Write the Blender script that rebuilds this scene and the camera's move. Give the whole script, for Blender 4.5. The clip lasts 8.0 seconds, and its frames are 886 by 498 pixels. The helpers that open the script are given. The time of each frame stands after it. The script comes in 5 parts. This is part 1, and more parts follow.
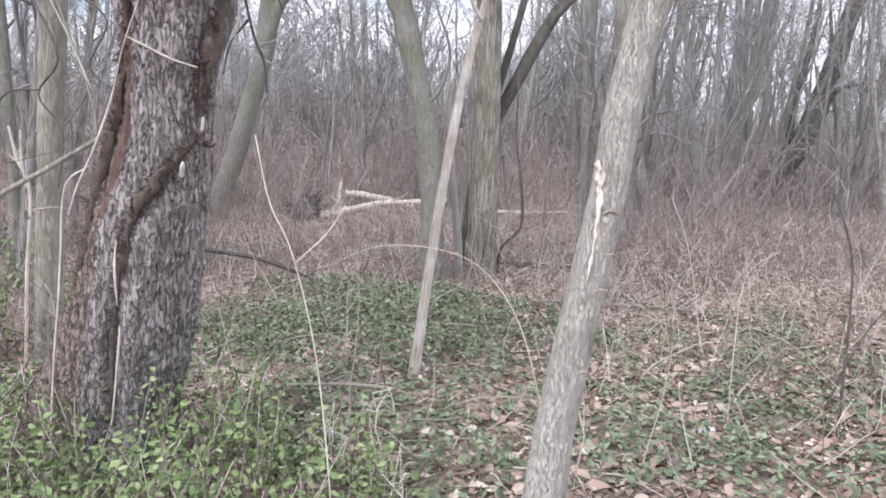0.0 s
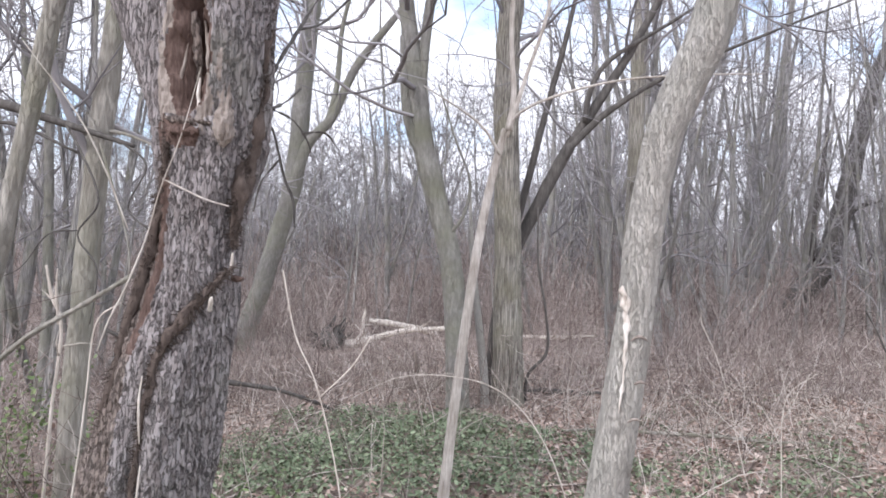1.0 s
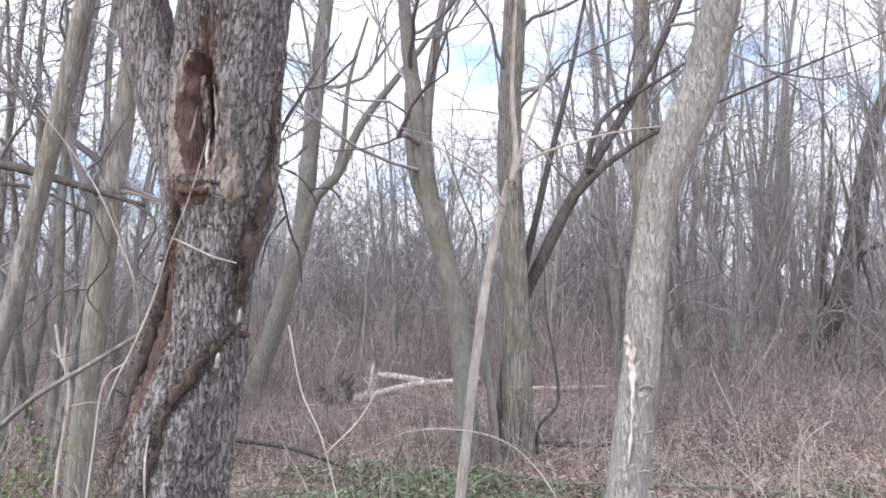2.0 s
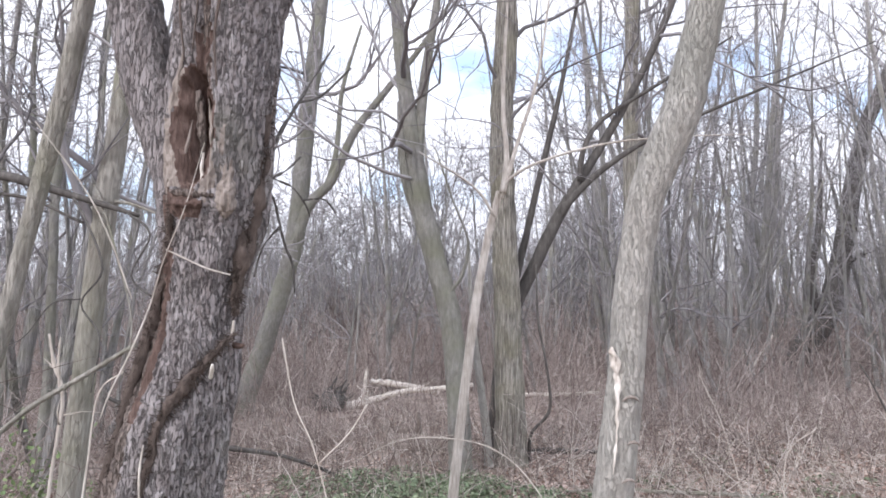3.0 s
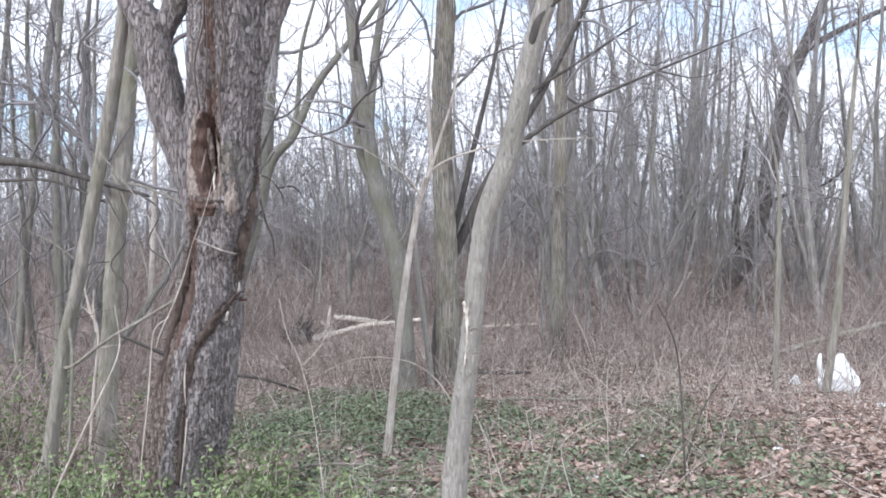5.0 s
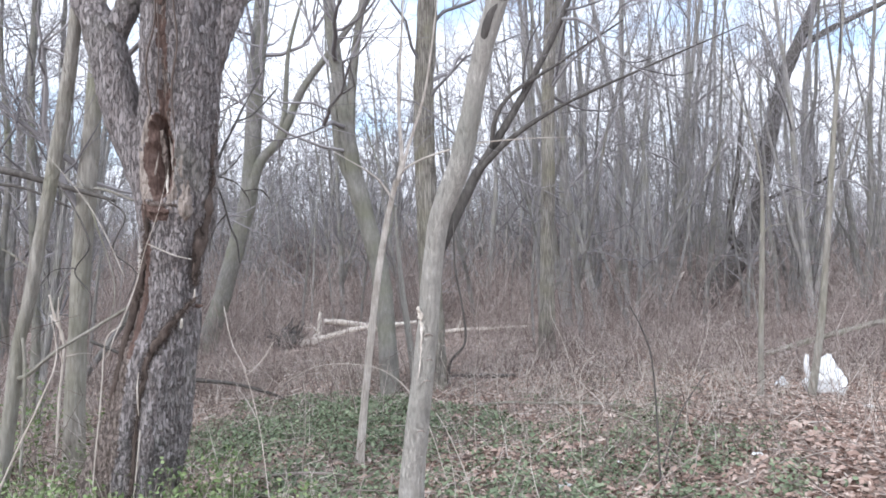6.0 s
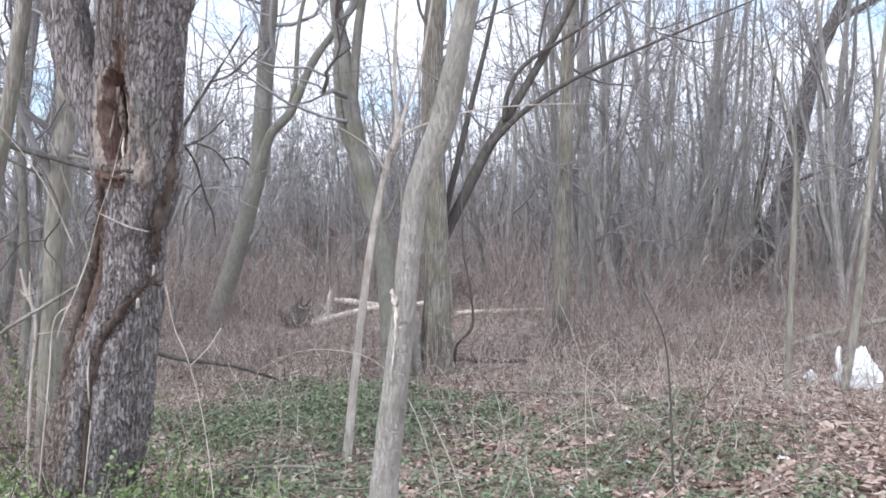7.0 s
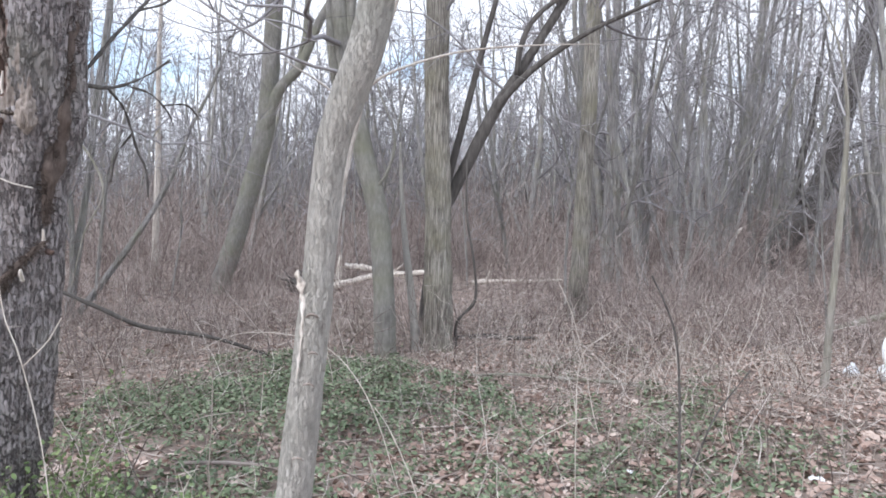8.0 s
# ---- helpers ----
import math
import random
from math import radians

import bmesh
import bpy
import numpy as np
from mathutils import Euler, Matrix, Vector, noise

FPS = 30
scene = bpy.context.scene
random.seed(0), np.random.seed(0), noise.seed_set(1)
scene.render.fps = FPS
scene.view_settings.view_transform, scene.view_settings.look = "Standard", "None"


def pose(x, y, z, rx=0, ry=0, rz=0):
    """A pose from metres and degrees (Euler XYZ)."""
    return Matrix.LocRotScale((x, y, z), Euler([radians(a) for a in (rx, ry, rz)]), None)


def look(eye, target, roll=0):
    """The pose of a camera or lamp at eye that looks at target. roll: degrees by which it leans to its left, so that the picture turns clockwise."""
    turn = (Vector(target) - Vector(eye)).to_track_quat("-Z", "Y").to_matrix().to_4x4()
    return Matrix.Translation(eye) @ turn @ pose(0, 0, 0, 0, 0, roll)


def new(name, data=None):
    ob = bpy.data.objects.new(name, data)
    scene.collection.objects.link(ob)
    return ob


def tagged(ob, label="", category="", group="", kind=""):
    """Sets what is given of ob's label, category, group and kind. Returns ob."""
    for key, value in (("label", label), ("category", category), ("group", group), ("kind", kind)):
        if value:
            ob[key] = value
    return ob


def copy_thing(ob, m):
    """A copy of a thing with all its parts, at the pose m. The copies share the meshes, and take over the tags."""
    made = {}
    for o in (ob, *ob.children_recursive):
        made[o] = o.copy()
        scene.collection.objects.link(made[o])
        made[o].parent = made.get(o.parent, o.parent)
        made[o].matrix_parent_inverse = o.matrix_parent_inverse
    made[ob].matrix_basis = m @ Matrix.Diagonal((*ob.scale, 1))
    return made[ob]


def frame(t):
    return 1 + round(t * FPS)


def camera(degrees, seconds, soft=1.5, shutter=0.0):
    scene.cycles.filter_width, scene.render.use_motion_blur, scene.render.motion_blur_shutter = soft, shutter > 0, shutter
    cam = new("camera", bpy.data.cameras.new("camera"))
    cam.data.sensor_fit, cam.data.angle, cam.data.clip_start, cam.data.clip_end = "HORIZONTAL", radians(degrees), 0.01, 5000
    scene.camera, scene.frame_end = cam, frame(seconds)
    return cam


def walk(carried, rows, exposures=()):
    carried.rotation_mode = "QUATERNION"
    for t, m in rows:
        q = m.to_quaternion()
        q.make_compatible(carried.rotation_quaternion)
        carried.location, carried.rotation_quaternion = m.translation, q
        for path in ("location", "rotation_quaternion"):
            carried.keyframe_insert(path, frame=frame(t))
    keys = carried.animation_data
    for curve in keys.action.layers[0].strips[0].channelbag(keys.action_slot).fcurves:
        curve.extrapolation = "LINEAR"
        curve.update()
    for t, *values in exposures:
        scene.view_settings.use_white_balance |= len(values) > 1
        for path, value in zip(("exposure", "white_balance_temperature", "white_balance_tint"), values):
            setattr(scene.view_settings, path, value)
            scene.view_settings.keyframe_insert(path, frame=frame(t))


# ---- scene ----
cam = camera(66.9, 8.0, soft=1.7)
PATH = [
    (0.0, -0.15, 1.742, 1.47, 82.03, -2.8, 0.7),
    (0.5, -0.155, 1.742, 1.472, 88.1, -2.4, 0.85),
    (1.0, -0.154, 1.739, 1.48, 92.71, -1.39, 2.63),
    (1.5, -0.148, 1.728, 1.481, 95.0, -0.68, 2.72),
    (2.0, -0.141, 1.716, 1.482, 97.08, -0.29, 3.38),
    (3.3, -0.125, 1.6, 1.516, 97.58, -0.12, 2.2),
    (3.5, -0.155, 1.275, 1.528, 96.76, -0.7, 1.0),
    (4.0, -0.076, 0.349, 1.579, 94.73, -1.2, 0.68),
    (4.5, 0.0, 0.0, 1.62, 93.0, 0.0, 0.0),
    (4.7, 0.047, 0.029, 1.626, 91.99, 0.42, -0.45),
    (5.8, 0.401, 0.173, 1.652, 92.12, 0.49, 0.55),
    (6.0, 0.406, 0.208, 1.643, 92.16, 0.98, -0.2),
    (6.5, 0.49, 0.351, 1.635, 91.67, 0.48, 1.73),
    (7.0, 0.603, 0.706, 1.634, 90.47, 0.09, 1.63),
    (7.5, 0.743, 1.07, 1.61, 89.16, -0.82, 3.31),
    (8.0, 0.947, 1.504, 1.664, 87.43, -1.19, 4.3),
]
walk(cam, [(t, pose(*row)) for t, *row in PATH], exposures=[(0.0, 1.0, 6100, 15), (0.6, 0.93, 6100, 15), (1.3, 0.80, 6100, 15), (3.3, 0.79, 6100, 15), (4.0, 0.85, 5980, 13), (4.5, 0.84, 5940, 12), (8.0, 0.80, 5940, 12)])

# ---- light: a bright, broken overcast and a weak, wide sun ----
SUN_UP, SUN_ROUND = radians(38), radians(215)
world = bpy.data.worlds.new("sky")
scene.world = world
world.use_nodes = True
wn, wl = world.node_tree.nodes, world.node_tree.links
wn.clear()
sky = wn.new("ShaderNodeTexSky")
sky.sky_type, sky.sun_disc = "NISHITA", False
sky.sun_elevation, sky.sun_rotation = SUN_UP, SUN_ROUND
sky.air_density, sky.dust_density = 1.2, 2.0
blue = wn.new("ShaderNodeBackground")
blue.inputs["Strength"].default_value = 0.2
wl.new(sky.outputs[0], blue.inputs[0])
cloud = wn.new("ShaderNodeBackground")
cloud.inputs["Color"].default_value = (0.95, 0.97, 1.0, 1)
cloud.inputs["Strength"].default_value = 0.95
coord = wn.new("ShaderNodeTexCoord")
stretch = wn.new("ShaderNodeMapping")
stretch.inputs["Scale"].default_value = (1.0, 1.0, 2.2)
wl.new(coord.outputs["Generated"], stretch.inputs[0])
puffs = wn.new("ShaderNodeTexNoise")
puffs.inputs["Scale"].default_value, puffs.inputs["Detail"].default_value = 4.0, 6.0
wl.new(stretch.outputs[0], puffs.inputs["Vector"])
cover = wn.new("ShaderNodeMapRange")
cover.inputs["From Min"].default_value, cover.inputs["From Max"].default_value = 0.27, 0.47
wl.new(puffs.outputs[0], cover.inputs[0])
both = wn.new("ShaderNodeMixShader")
wl.new(cover.outputs[0], both.inputs[0])
wl.new(blue.outputs[0], both.inputs[1])
wl.new(cloud.outputs[0], both.inputs[2])
out = wn.new("ShaderNodeOutputWorld")
wl.new(both.outputs[0], out.inputs[0])

sun_data = bpy.data.lights.new("sun", "SUN")
sun_data.energy, sun_data.angle, sun_data.color = 1.2, radians(20), (1.0, 0.96, 0.9)
sun = new("sun", sun_data)
sun_way = Vector((math.sin(SUN_ROUND) * math.cos(SUN_UP), math.cos(SUN_ROUND) * math.cos(SUN_UP), math.sin(SUN_UP)))
sun.matrix_world = look(sun_way * 50, (0, 0, 0))


# ---- materials ----
def surface(name, stops, scale=(1, 1, 1), size=6.0, detail=8.0, rough=0.9, bump=0.4, grain=0.01,
            island=0.0, blotch=0.0, blotch_size=0.8, moss=None, moss_from=0.45, cracks=0.0, crack_size=20.0, plates=0.0, edge_width=0.16, ragged=0.03, tint=0.0, space="Object"):
    """A dull natural surface: a noise ramp, broad blotches, optional moss, cracks and a tint of its own for each piece."""
    mat = bpy.data.materials.new(name)
    mat.use_nodes = True
    n, l = mat.node_tree.nodes, mat.node_tree.links
    bsdf = n["Principled BSDF"]
    bsdf.inputs["Roughness"].default_value = rough
    bsdf.inputs["Specular IOR Level"].default_value = 0.25
    co = n.new("ShaderNodeTexCoord")
    mp = n.new("ShaderNodeMapping")
    mp.inputs["Scale"].default_value = scale
    l.new(co.outputs[space], mp.inputs[0])
    fine = n.new("ShaderNodeTexNoise")
    fine.inputs["Scale"].default_value, fine.inputs["Detail"].default_value, fine.inputs["Roughness"].default_value = size, detail, 0.65
    l.new(mp.outputs[0], fine.inputs["Vector"])
    value = fine.outputs[0]
    height = fine.outputs[0]
    if island:
        geo = n.new("ShaderNodeNewGeometry")
        mix = n.new("ShaderNodeMix")
        mix.inputs[0].default_value = island
        l.new(value, mix.inputs[2])
        l.new(geo.outputs["Random Per Island"], mix.inputs[3])
        value = mix.outputs[0]
    if blotch:
        big = n.new("ShaderNodeTexNoise")
        big.inputs["Scale"].default_value, big.inputs["Detail"].default_value = blotch_size, 3.0
        l.new(co.outputs[space], big.inputs["Vector"])
        add = n.new("ShaderNodeMath")
        add.operation = "MULTIPLY_ADD"
        l.new(big.outputs[0], add.inputs[0])
        add.inputs[1].default_value = blotch
        sub = n.new("ShaderNodeMath")
        sub.operation = "SUBTRACT"
        l.new(value, sub.inputs[0])
        sub.inputs[1].default_value = blotch * 0.5
        l.new(sub.outputs[0], add.inputs[2])
        value = add.outputs[0]
    warp = n.new("ShaderNodeVectorMath")
    warp.operation = "MULTIPLY_ADD"
    l.new(fine.outputs[1], warp.inputs[0])
    warp.inputs[1].default_value = (ragged, ragged, ragged)
    l.new(mp.outputs[0], warp.inputs[2])
    if plates:
        cell = n.new("ShaderNodeTexVoronoi")
        cell.inputs["Scale"].default_value = crack_size
        l.new(warp.outputs[0], cell.inputs["Vector"])
        tone = n.new("ShaderNodeSeparateColor")
        l.new(cell.outputs["Color"], tone.inputs[0])
        pick = n.new("ShaderNodeMix")
        pick.inputs[0].default_value = plates
        l.new(value, pick.inputs[2])
        l.new(tone.outputs[0], pick.inputs[3])
        value = pick.outputs[0]
    ramp = n.new("ShaderNodeValToRGB")
    while len(ramp.color_ramp.elements) < len(stops):
        ramp.color_ramp.elements.new(0.5)
    for el, (at, colour) in zip(ramp.color_ramp.elements, stops):
        el.position, el.color = at, (*colour, 1)
    l.new(value, ramp.inputs[0])
    colour = ramp.outputs[0]
    if cracks:
        vor = n.new("ShaderNodeTexVoronoi")
        vor.feature = "DISTANCE_TO_EDGE"
        vor.inputs["Scale"].default_value = crack_size
        l.new(warp.outputs[0], vor.inputs["Vector"])
        edge = n.new("ShaderNodeMapRange")
        edge.inputs["From Max"].default_value = edge_width
        l.new(vor.outputs["Distance"], edge.inputs[0])
        dark = n.new("ShaderNodeMix")
        dark.data_type, dark.blend_type = "RGBA", "MULTIPLY"
        dark.inputs[0].default_value = cracks
        l.new(colour, dark.inputs[6])
        l.new(edge.outputs[0], dark.inputs[7])
        colour = dark.outputs[2]
        mul = n.new("ShaderNodeMath")
        mul.operation = "MULTIPLY_ADD"
        l.new(edge.outputs[0], mul.inputs[0])
        mul.inputs[1].default_value = 0.8
        l.new(height, mul.inputs[2])
        height = mul.outputs[0]
    if moss:
        where = n.new("ShaderNodeTexNoise")
        where.inputs["Scale"].default_value, where.inputs["Detail"].default_value = 2.3, 5.0
        l.new(co.outputs[space], where.inputs["Vector"])
        cut = n.new("ShaderNodeMapRange")
        cut.inputs["From Min"].default_value, cut.inputs["From Max"].default_value = moss_from, moss_from + 0.3
        cut.inputs["To Max"].default_value = 0.7
        l.new(where.outputs[0], cut.inputs[0])
        green = n.new("ShaderNodeMix")
        green.data_type = "RGBA"
        l.new(cut.outputs[0], green.inputs[0])
        l.new(colour, green.inputs[6])
        green.inputs[7].default_value = (*moss, 1)
        colour = green.outputs[2]
    if tint:
        info = n.new("ShaderNodeObjectInfo")
        shade = n.new("ShaderNodeMapRange")
        shade.inputs["To Min"].default_value, shade.inputs["To Max"].default_value = 1 - tint, 1 + tint * 0.6
        l.new(info.outputs["Random"], shade.inputs[0])
        own = n.new("ShaderNodeVectorMath")
        own.operation = "SCALE"
        l.new(colour, own.inputs[0])
        l.new(shade.outputs[0], own.inputs["Scale"])
        colour = own.outputs[0]
    l.new(colour, bsdf.inputs["Base Color"])
    if bump:
        bp = n.new("ShaderNodeBump")
        bp.inputs["Strength"].default_value, bp.inputs["Distance"].default_value = bump, grain
        l.new(height, bp.inputs["Height"])
        l.new(bp.outputs[0], bsdf.inputs["Normal"])
    return mat


BARK_OLD = surface("old_bark", [(0.22, (0.19, 0.161, 0.157)), (0.42, (0.30, 0.267, 0.263)), (0.6, (0.385, 0.351, 0.349)), (0.85, (0.51, 0.478, 0.478))],
                   scale=(1, 1, 0.2), size=60, detail=5, bump=1.0, grain=0.015, blotch=0.4, blotch_size=4.5, moss=(0.28, 0.28, 0.228), moss_from=0.56, cracks=0.5, crack_size=46, plates=0.28, edge_width=0.1, ragged=0.06)
BARK_BROWN = surface("fibrous_brown_bark", [(0.25, (0.15, 0.115, 0.10)), (0.5, (0.27, 0.22, 0.195)), (0.78, (0.42, 0.36, 0.325))],
                     scale=(1, 1, 0.2), size=50, bump=0.9, grain=0.02, blotch=0.4, blotch_size=4, cracks=0.45, crack_size=60, edge_width=0.12, ragged=0.04)
BARK_RED = surface("decayed_bark", [(0.25, (0.07, 0.046, 0.039)), (0.5, (0.145, 0.098, 0.083)), (0.78, (0.26, 0.188, 0.163))],
                   scale=(1, 1, 0.25), size=40, bump=0.9, grain=0.02, blotch=0.4, blotch_size=5)
FUR = surface("rootlet_fur", [(0.25, (0.06, 0.046, 0.039)), (0.5, (0.115, 0.089, 0.077)), (0.8, (0.20, 0.163, 0.143))], scale=(1, 1, 0.4), size=60, bump=0.8, grain=0.01, island=0.4)
WOOD_PALE = surface("bare_pale_wood", [(0.25, (0.34, 0.285, 0.24)), (0.48, (0.61, 0.555, 0.495)), (0.75, (0.84, 0.80, 0.745))],
                    scale=(1, 1, 0.2), size=45, bump=0.6, grain=0.006, blotch=0.7, blotch_size=16)
WOOD_WEATHERED = surface("weathered_wood", [(0.25, (0.15, 0.118, 0.10)), (0.48, (0.30, 0.256, 0.226)), (0.78, (0.50, 0.448, 0.405))],
                         scale=(1, 1, 0.14), size=60, bump=0.7, grain=0.012, blotch=0.4, blotch_size=6)
BARK_PALE = surface("pale_ridged_bark", [(0.2, (0.33, 0.309, 0.275)), (0.42, (0.46, 0.436, 0.396)), (0.6, (0.55, 0.525, 0.483)), (0.82, (0.75, 0.727, 0.685))],
                    scale=(1, 1, 0.22), size=85, detail=6, bump=0.9, grain=0.008, blotch=0.36, blotch_size=9, moss=(0.34, 0.342, 0.30), moss_from=0.5, cracks=0.15, crack_size=80, edge_width=0.09, ragged=0.07)
BARK_BEIGE = surface("beige_smooth_bark", [(0.2, (0.31, 0.268, 0.23)), (0.45, (0.465, 0.417, 0.37)), (0.75, (0.69, 0.645, 0.595))],
                     scale=(1, 1, 0.10), size=80, detail=5, bump=0.5, grain=0.006, blotch=0.8, blotch_size=7, moss=(0.33, 0.33, 0.24), moss_from=0.56)
BARK_MOSSY = surface("mossy_grey_bark", [(0.22, (0.25, 0.225, 0.195)), (0.45, (0.37, 0.345, 0.305)), (0.78, (0.55, 0.52, 0.47))],
                     scale=(1, 1, 0.12), size=40, bump=0.8, grain=0.012, blotch=0.5, blotch_size=3.0, moss=(0.30, 0.30, 0.21), moss_from=0.43, cracks=0.07, crack_size=70, edge_width=0.12, ragged=0.06)
BARK_GREY = surface("grey_bark", [(0.2, (0.175, 0.163, 0.15)), (0.48, (0.29, 0.277, 0.258)), (0.8, (0.45, 0.432, 0.405))],
                    scale=(1, 1, 0.3), size=26, bump=0.8, grain=0.015, blotch=0.6, blotch_size=2.6, moss=(0.26, 0.265, 0.19), moss_from=0.4, cracks=0.08, crack_size=50, edge_width=0.12, ragged=0.06)
BARK_FURROWED = surface("furrowed_bark", [(0.28, (0.15, 0.135, 0.115)), (0.48, (0.325, 0.30, 0.263)), (0.7, (0.50, 0.472, 0.425))],
                        scale=(1, 1, 0.06), size=46, detail=5, bump=0.7, grain=0.02, cracks=0.5, crack_size=42, moss=(0.30, 0.285, 0.20), blotch=0.5, blotch_size=2.0, edge_width=0.2, ragged=0.02)
BARK_DARK = surface("dark_bark", [(0.25, (0.06, 0.055, 0.051)), (0.5, (0.108, 0.099, 0.092)), (0.78, (0.20, 0.186, 0.174))],
                    scale=(1, 1, 0.2), size=24, bump=0.7, grain=0.015, blotch=0.3, blotch_size=1.5)
# bark of the wood, its base colour paled and greyed to stand for distance haze
BARK_FAR = surface("woodland_bark", [(0.22, (0.235, 0.224, 0.218)), (0.5, (0.40, 0.383, 0.372)), (0.78, (0.57, 0.55, 0.535))],
                   scale=(1, 1, 0.08), size=26, bump=1.0, grain=0.04, blotch=0.5, blotch_size=0.9, moss=(0.31, 0.305, 0.23), cracks=0.16, crack_size=26, tint=0.28)
# twig colour with the same haze mixed in: lighter, slightly lavender grey
TWIG = surface("bare_twigs", [(0.25, (0.215, 0.203, 0.208)), (0.75, (0.44, 0.42, 0.43))], size=5, bump=0, island=0.6, tint=0.25)
TWIG_RED = surface("brush_twigs", [(0.2, (0.19, 0.148, 0.135)), (0.5, (0.325, 0.268, 0.246)), (0.85, (0.52, 0.457, 0.423))], size=3, bump=0, island=0.7, tint=0.2)
STALK = surface("dry_stalks", [(0.15, (0.12, 0.092, 0.08)), (0.5, (0.28, 0.233, 0.207)), (0.9, (0.66, 0.60, 0.55))], size=4, bump=0, island=0.8)
CANE = surface("pale_canes", [(0.25, (0.38, 0.325, 0.28)), (0.5, (0.55, 0.495, 0.44)), (0.8, (0.72, 0.67, 0.61))], scale=(1, 1, 0.3), size=30, bump=0.3, grain=0.003, blotch=0.4, blotch_size=6)
LITTER = surface("dry_leaves", [(0.06, (0.14, 0.09, 0.072)), (0.3, (0.28, 0.195, 0.16)), (0.6, (0.44, 0.33, 0.28)), (0.95, (0.68, 0.585, 0.52))],
                 size=30, rough=0.75, bump=0.2, grain=0.003, island=0.85)
GREEN = surface("evergreen_leaves", [(0.08, (0.09, 0.115, 0.07)), (0.5, (0.167, 0.215, 0.127)), (0.92, (0.305, 0.35, 0.23))],
                size=20, rough=0.5, bump=0.15, grain=0.003, island=0.85)
GREEN_NEW = surface("young_leaves", [(0.1, (0.105, 0.155, 0.063)), (0.5, (0.175, 0.24, 0.1)), (0.9, (0.29, 0.355, 0.175))],
                    size=20, rough=0.5, bump=0.1, grain=0.003, island=0.85)
SOIL = surface("woodland_soil", [(0.25, (0.12, 0.09, 0.074)), (0.45, (0.265, 0.21, 0.18)), (0.58, (0.37, 0.305, 0.265)), (0.78, (0.49, 0.415, 0.367))],
               size=5, detail=12, bump=1.0, grain=0.04, blotch=0.6, blotch_size=2.2)
PLASTIC = surface("white_plastic_film", [(0.3, (0.82, 0.84, 0.85)), (0.7, (0.92, 0.93, 0.94))], size=12, rough=0.35, bump=0.25, grain=0.01)
PLASTIC_DIRTY = surface("grey_plastic_film", [(0.3, (0.55, 0.58, 0.61)), (0.7, (0.78, 0.80, 0.82))], size=16, rough=0.4, bump=0.3, grain=0.01)


# ---- shaping helpers ----
class Shape:
    """Vertices and faces gathered before they become one mesh."""

    def __init__(self):
        self.v, self.f, self.m, self.n = [], [], [], 0

    def add(self, verts, faces, mat=0):
        self.v.append(np.asarray(verts, float))
        self.f.extend([tuple(i + self.n for i in face) for face in faces])
        self.m.extend([mat] * len(faces))
        self.n += len(verts)

    def mesh(self, name, materials, smooth=True):
        me = bpy.data.meshes.new(name)
        me.from_pydata(np.concatenate(self.v).tolist(), [], self.f)
        for mat in materials:
            me.materials.append(mat)
        if any(self.m):
            me.polygons.foreach_set("material_index", self.m)
        if smooth:
            me.polygons.foreach_set("use_smooth", [True] * len(me.polygons))
        me.update()
        return me


def thing(name, at, label, category, group="", kind=""):
    ob = new(name)
    ob.location = at
    ob.empty_display_size = 0.1
    return tagged(ob, label, category, group, kind)


def part(name, shape, material, parent, label="", smooth=True):
    mats = material if isinstance(material, (list, tuple)) else [material]
    ob = new(name, shape.mesh(name, mats, smooth))
    ob.parent = parent
    return tagged(ob, label)


def spline(points, steps):
    """A smooth line through control rows of any width, with that many steps a span."""
    p = np.asarray(points, float)
    p = np.vstack([2 * p[0] - p[1], p, 2 * p[-1] - p[-2]])
    rows = []
    for i in range(1, len(p) - 2):
        for k in range(steps):
            t = k / steps
            rows.append(0.5 * (2 * p[i] + (p[i + 1] - p[i - 1]) * t + (2 * p[i - 1] - 5 * p[i] + 4 * p[i + 1] - p[i + 2]) * t * t
                               + (3 * p[i] - p[i - 1] - 3 * p[i + 1] + p[i + 2]) * t ** 3))
    rows.append(p[-2])
    return np.array(rows)


def rings(points, radii, sides):
    """The rings of a tube: an array of (ring, side, 3), and the outward directions."""
    p = np.asarray(points, float)
    tan = np.gradient(p, axis=0)
    tan /= np.linalg.norm(tan, axis=1)[:, None] + 1e-9
    mean = np.abs(tan.mean(0))
    ref = np.eye(3)[int(np.argmin(mean))]
    a = np.cross(tan, ref)
    a /= np.linalg.norm(a, axis=1)[:, None] + 1e-9
    b = np.cross(tan, a)
    ang = np.arange(sides) * 2 * np.pi / sides
    way = a[:, None] * np.cos(ang)[None, :, None] + b[:, None] * np.sin(ang)[None, :, None]
    return p[:, None] + way * np.asarray(radii)[:, None, None], way


def skin(shape, grid, mat=0, closed=True):
    n, s = grid.shape[:2]
    faces = []
    for i in range(n - 1):
        for j in range(s):
            k = (j + 1) % s
            faces.append((i * s + j, i * s + k, (i + 1) * s + k, (i + 1) * s + j))
    if closed:
        faces.append(tuple(range(s - 1, -1, -1)))
        faces.append(tuple((n - 1) * s + j for j in range(s)))
    shape.add(grid.reshape(-1, 3), faces, mat)


def tube(shape, points, radii, sides=5, mat=0, closed=False):
    skin(shape, rings(points, radii, sides)[0], mat, closed)


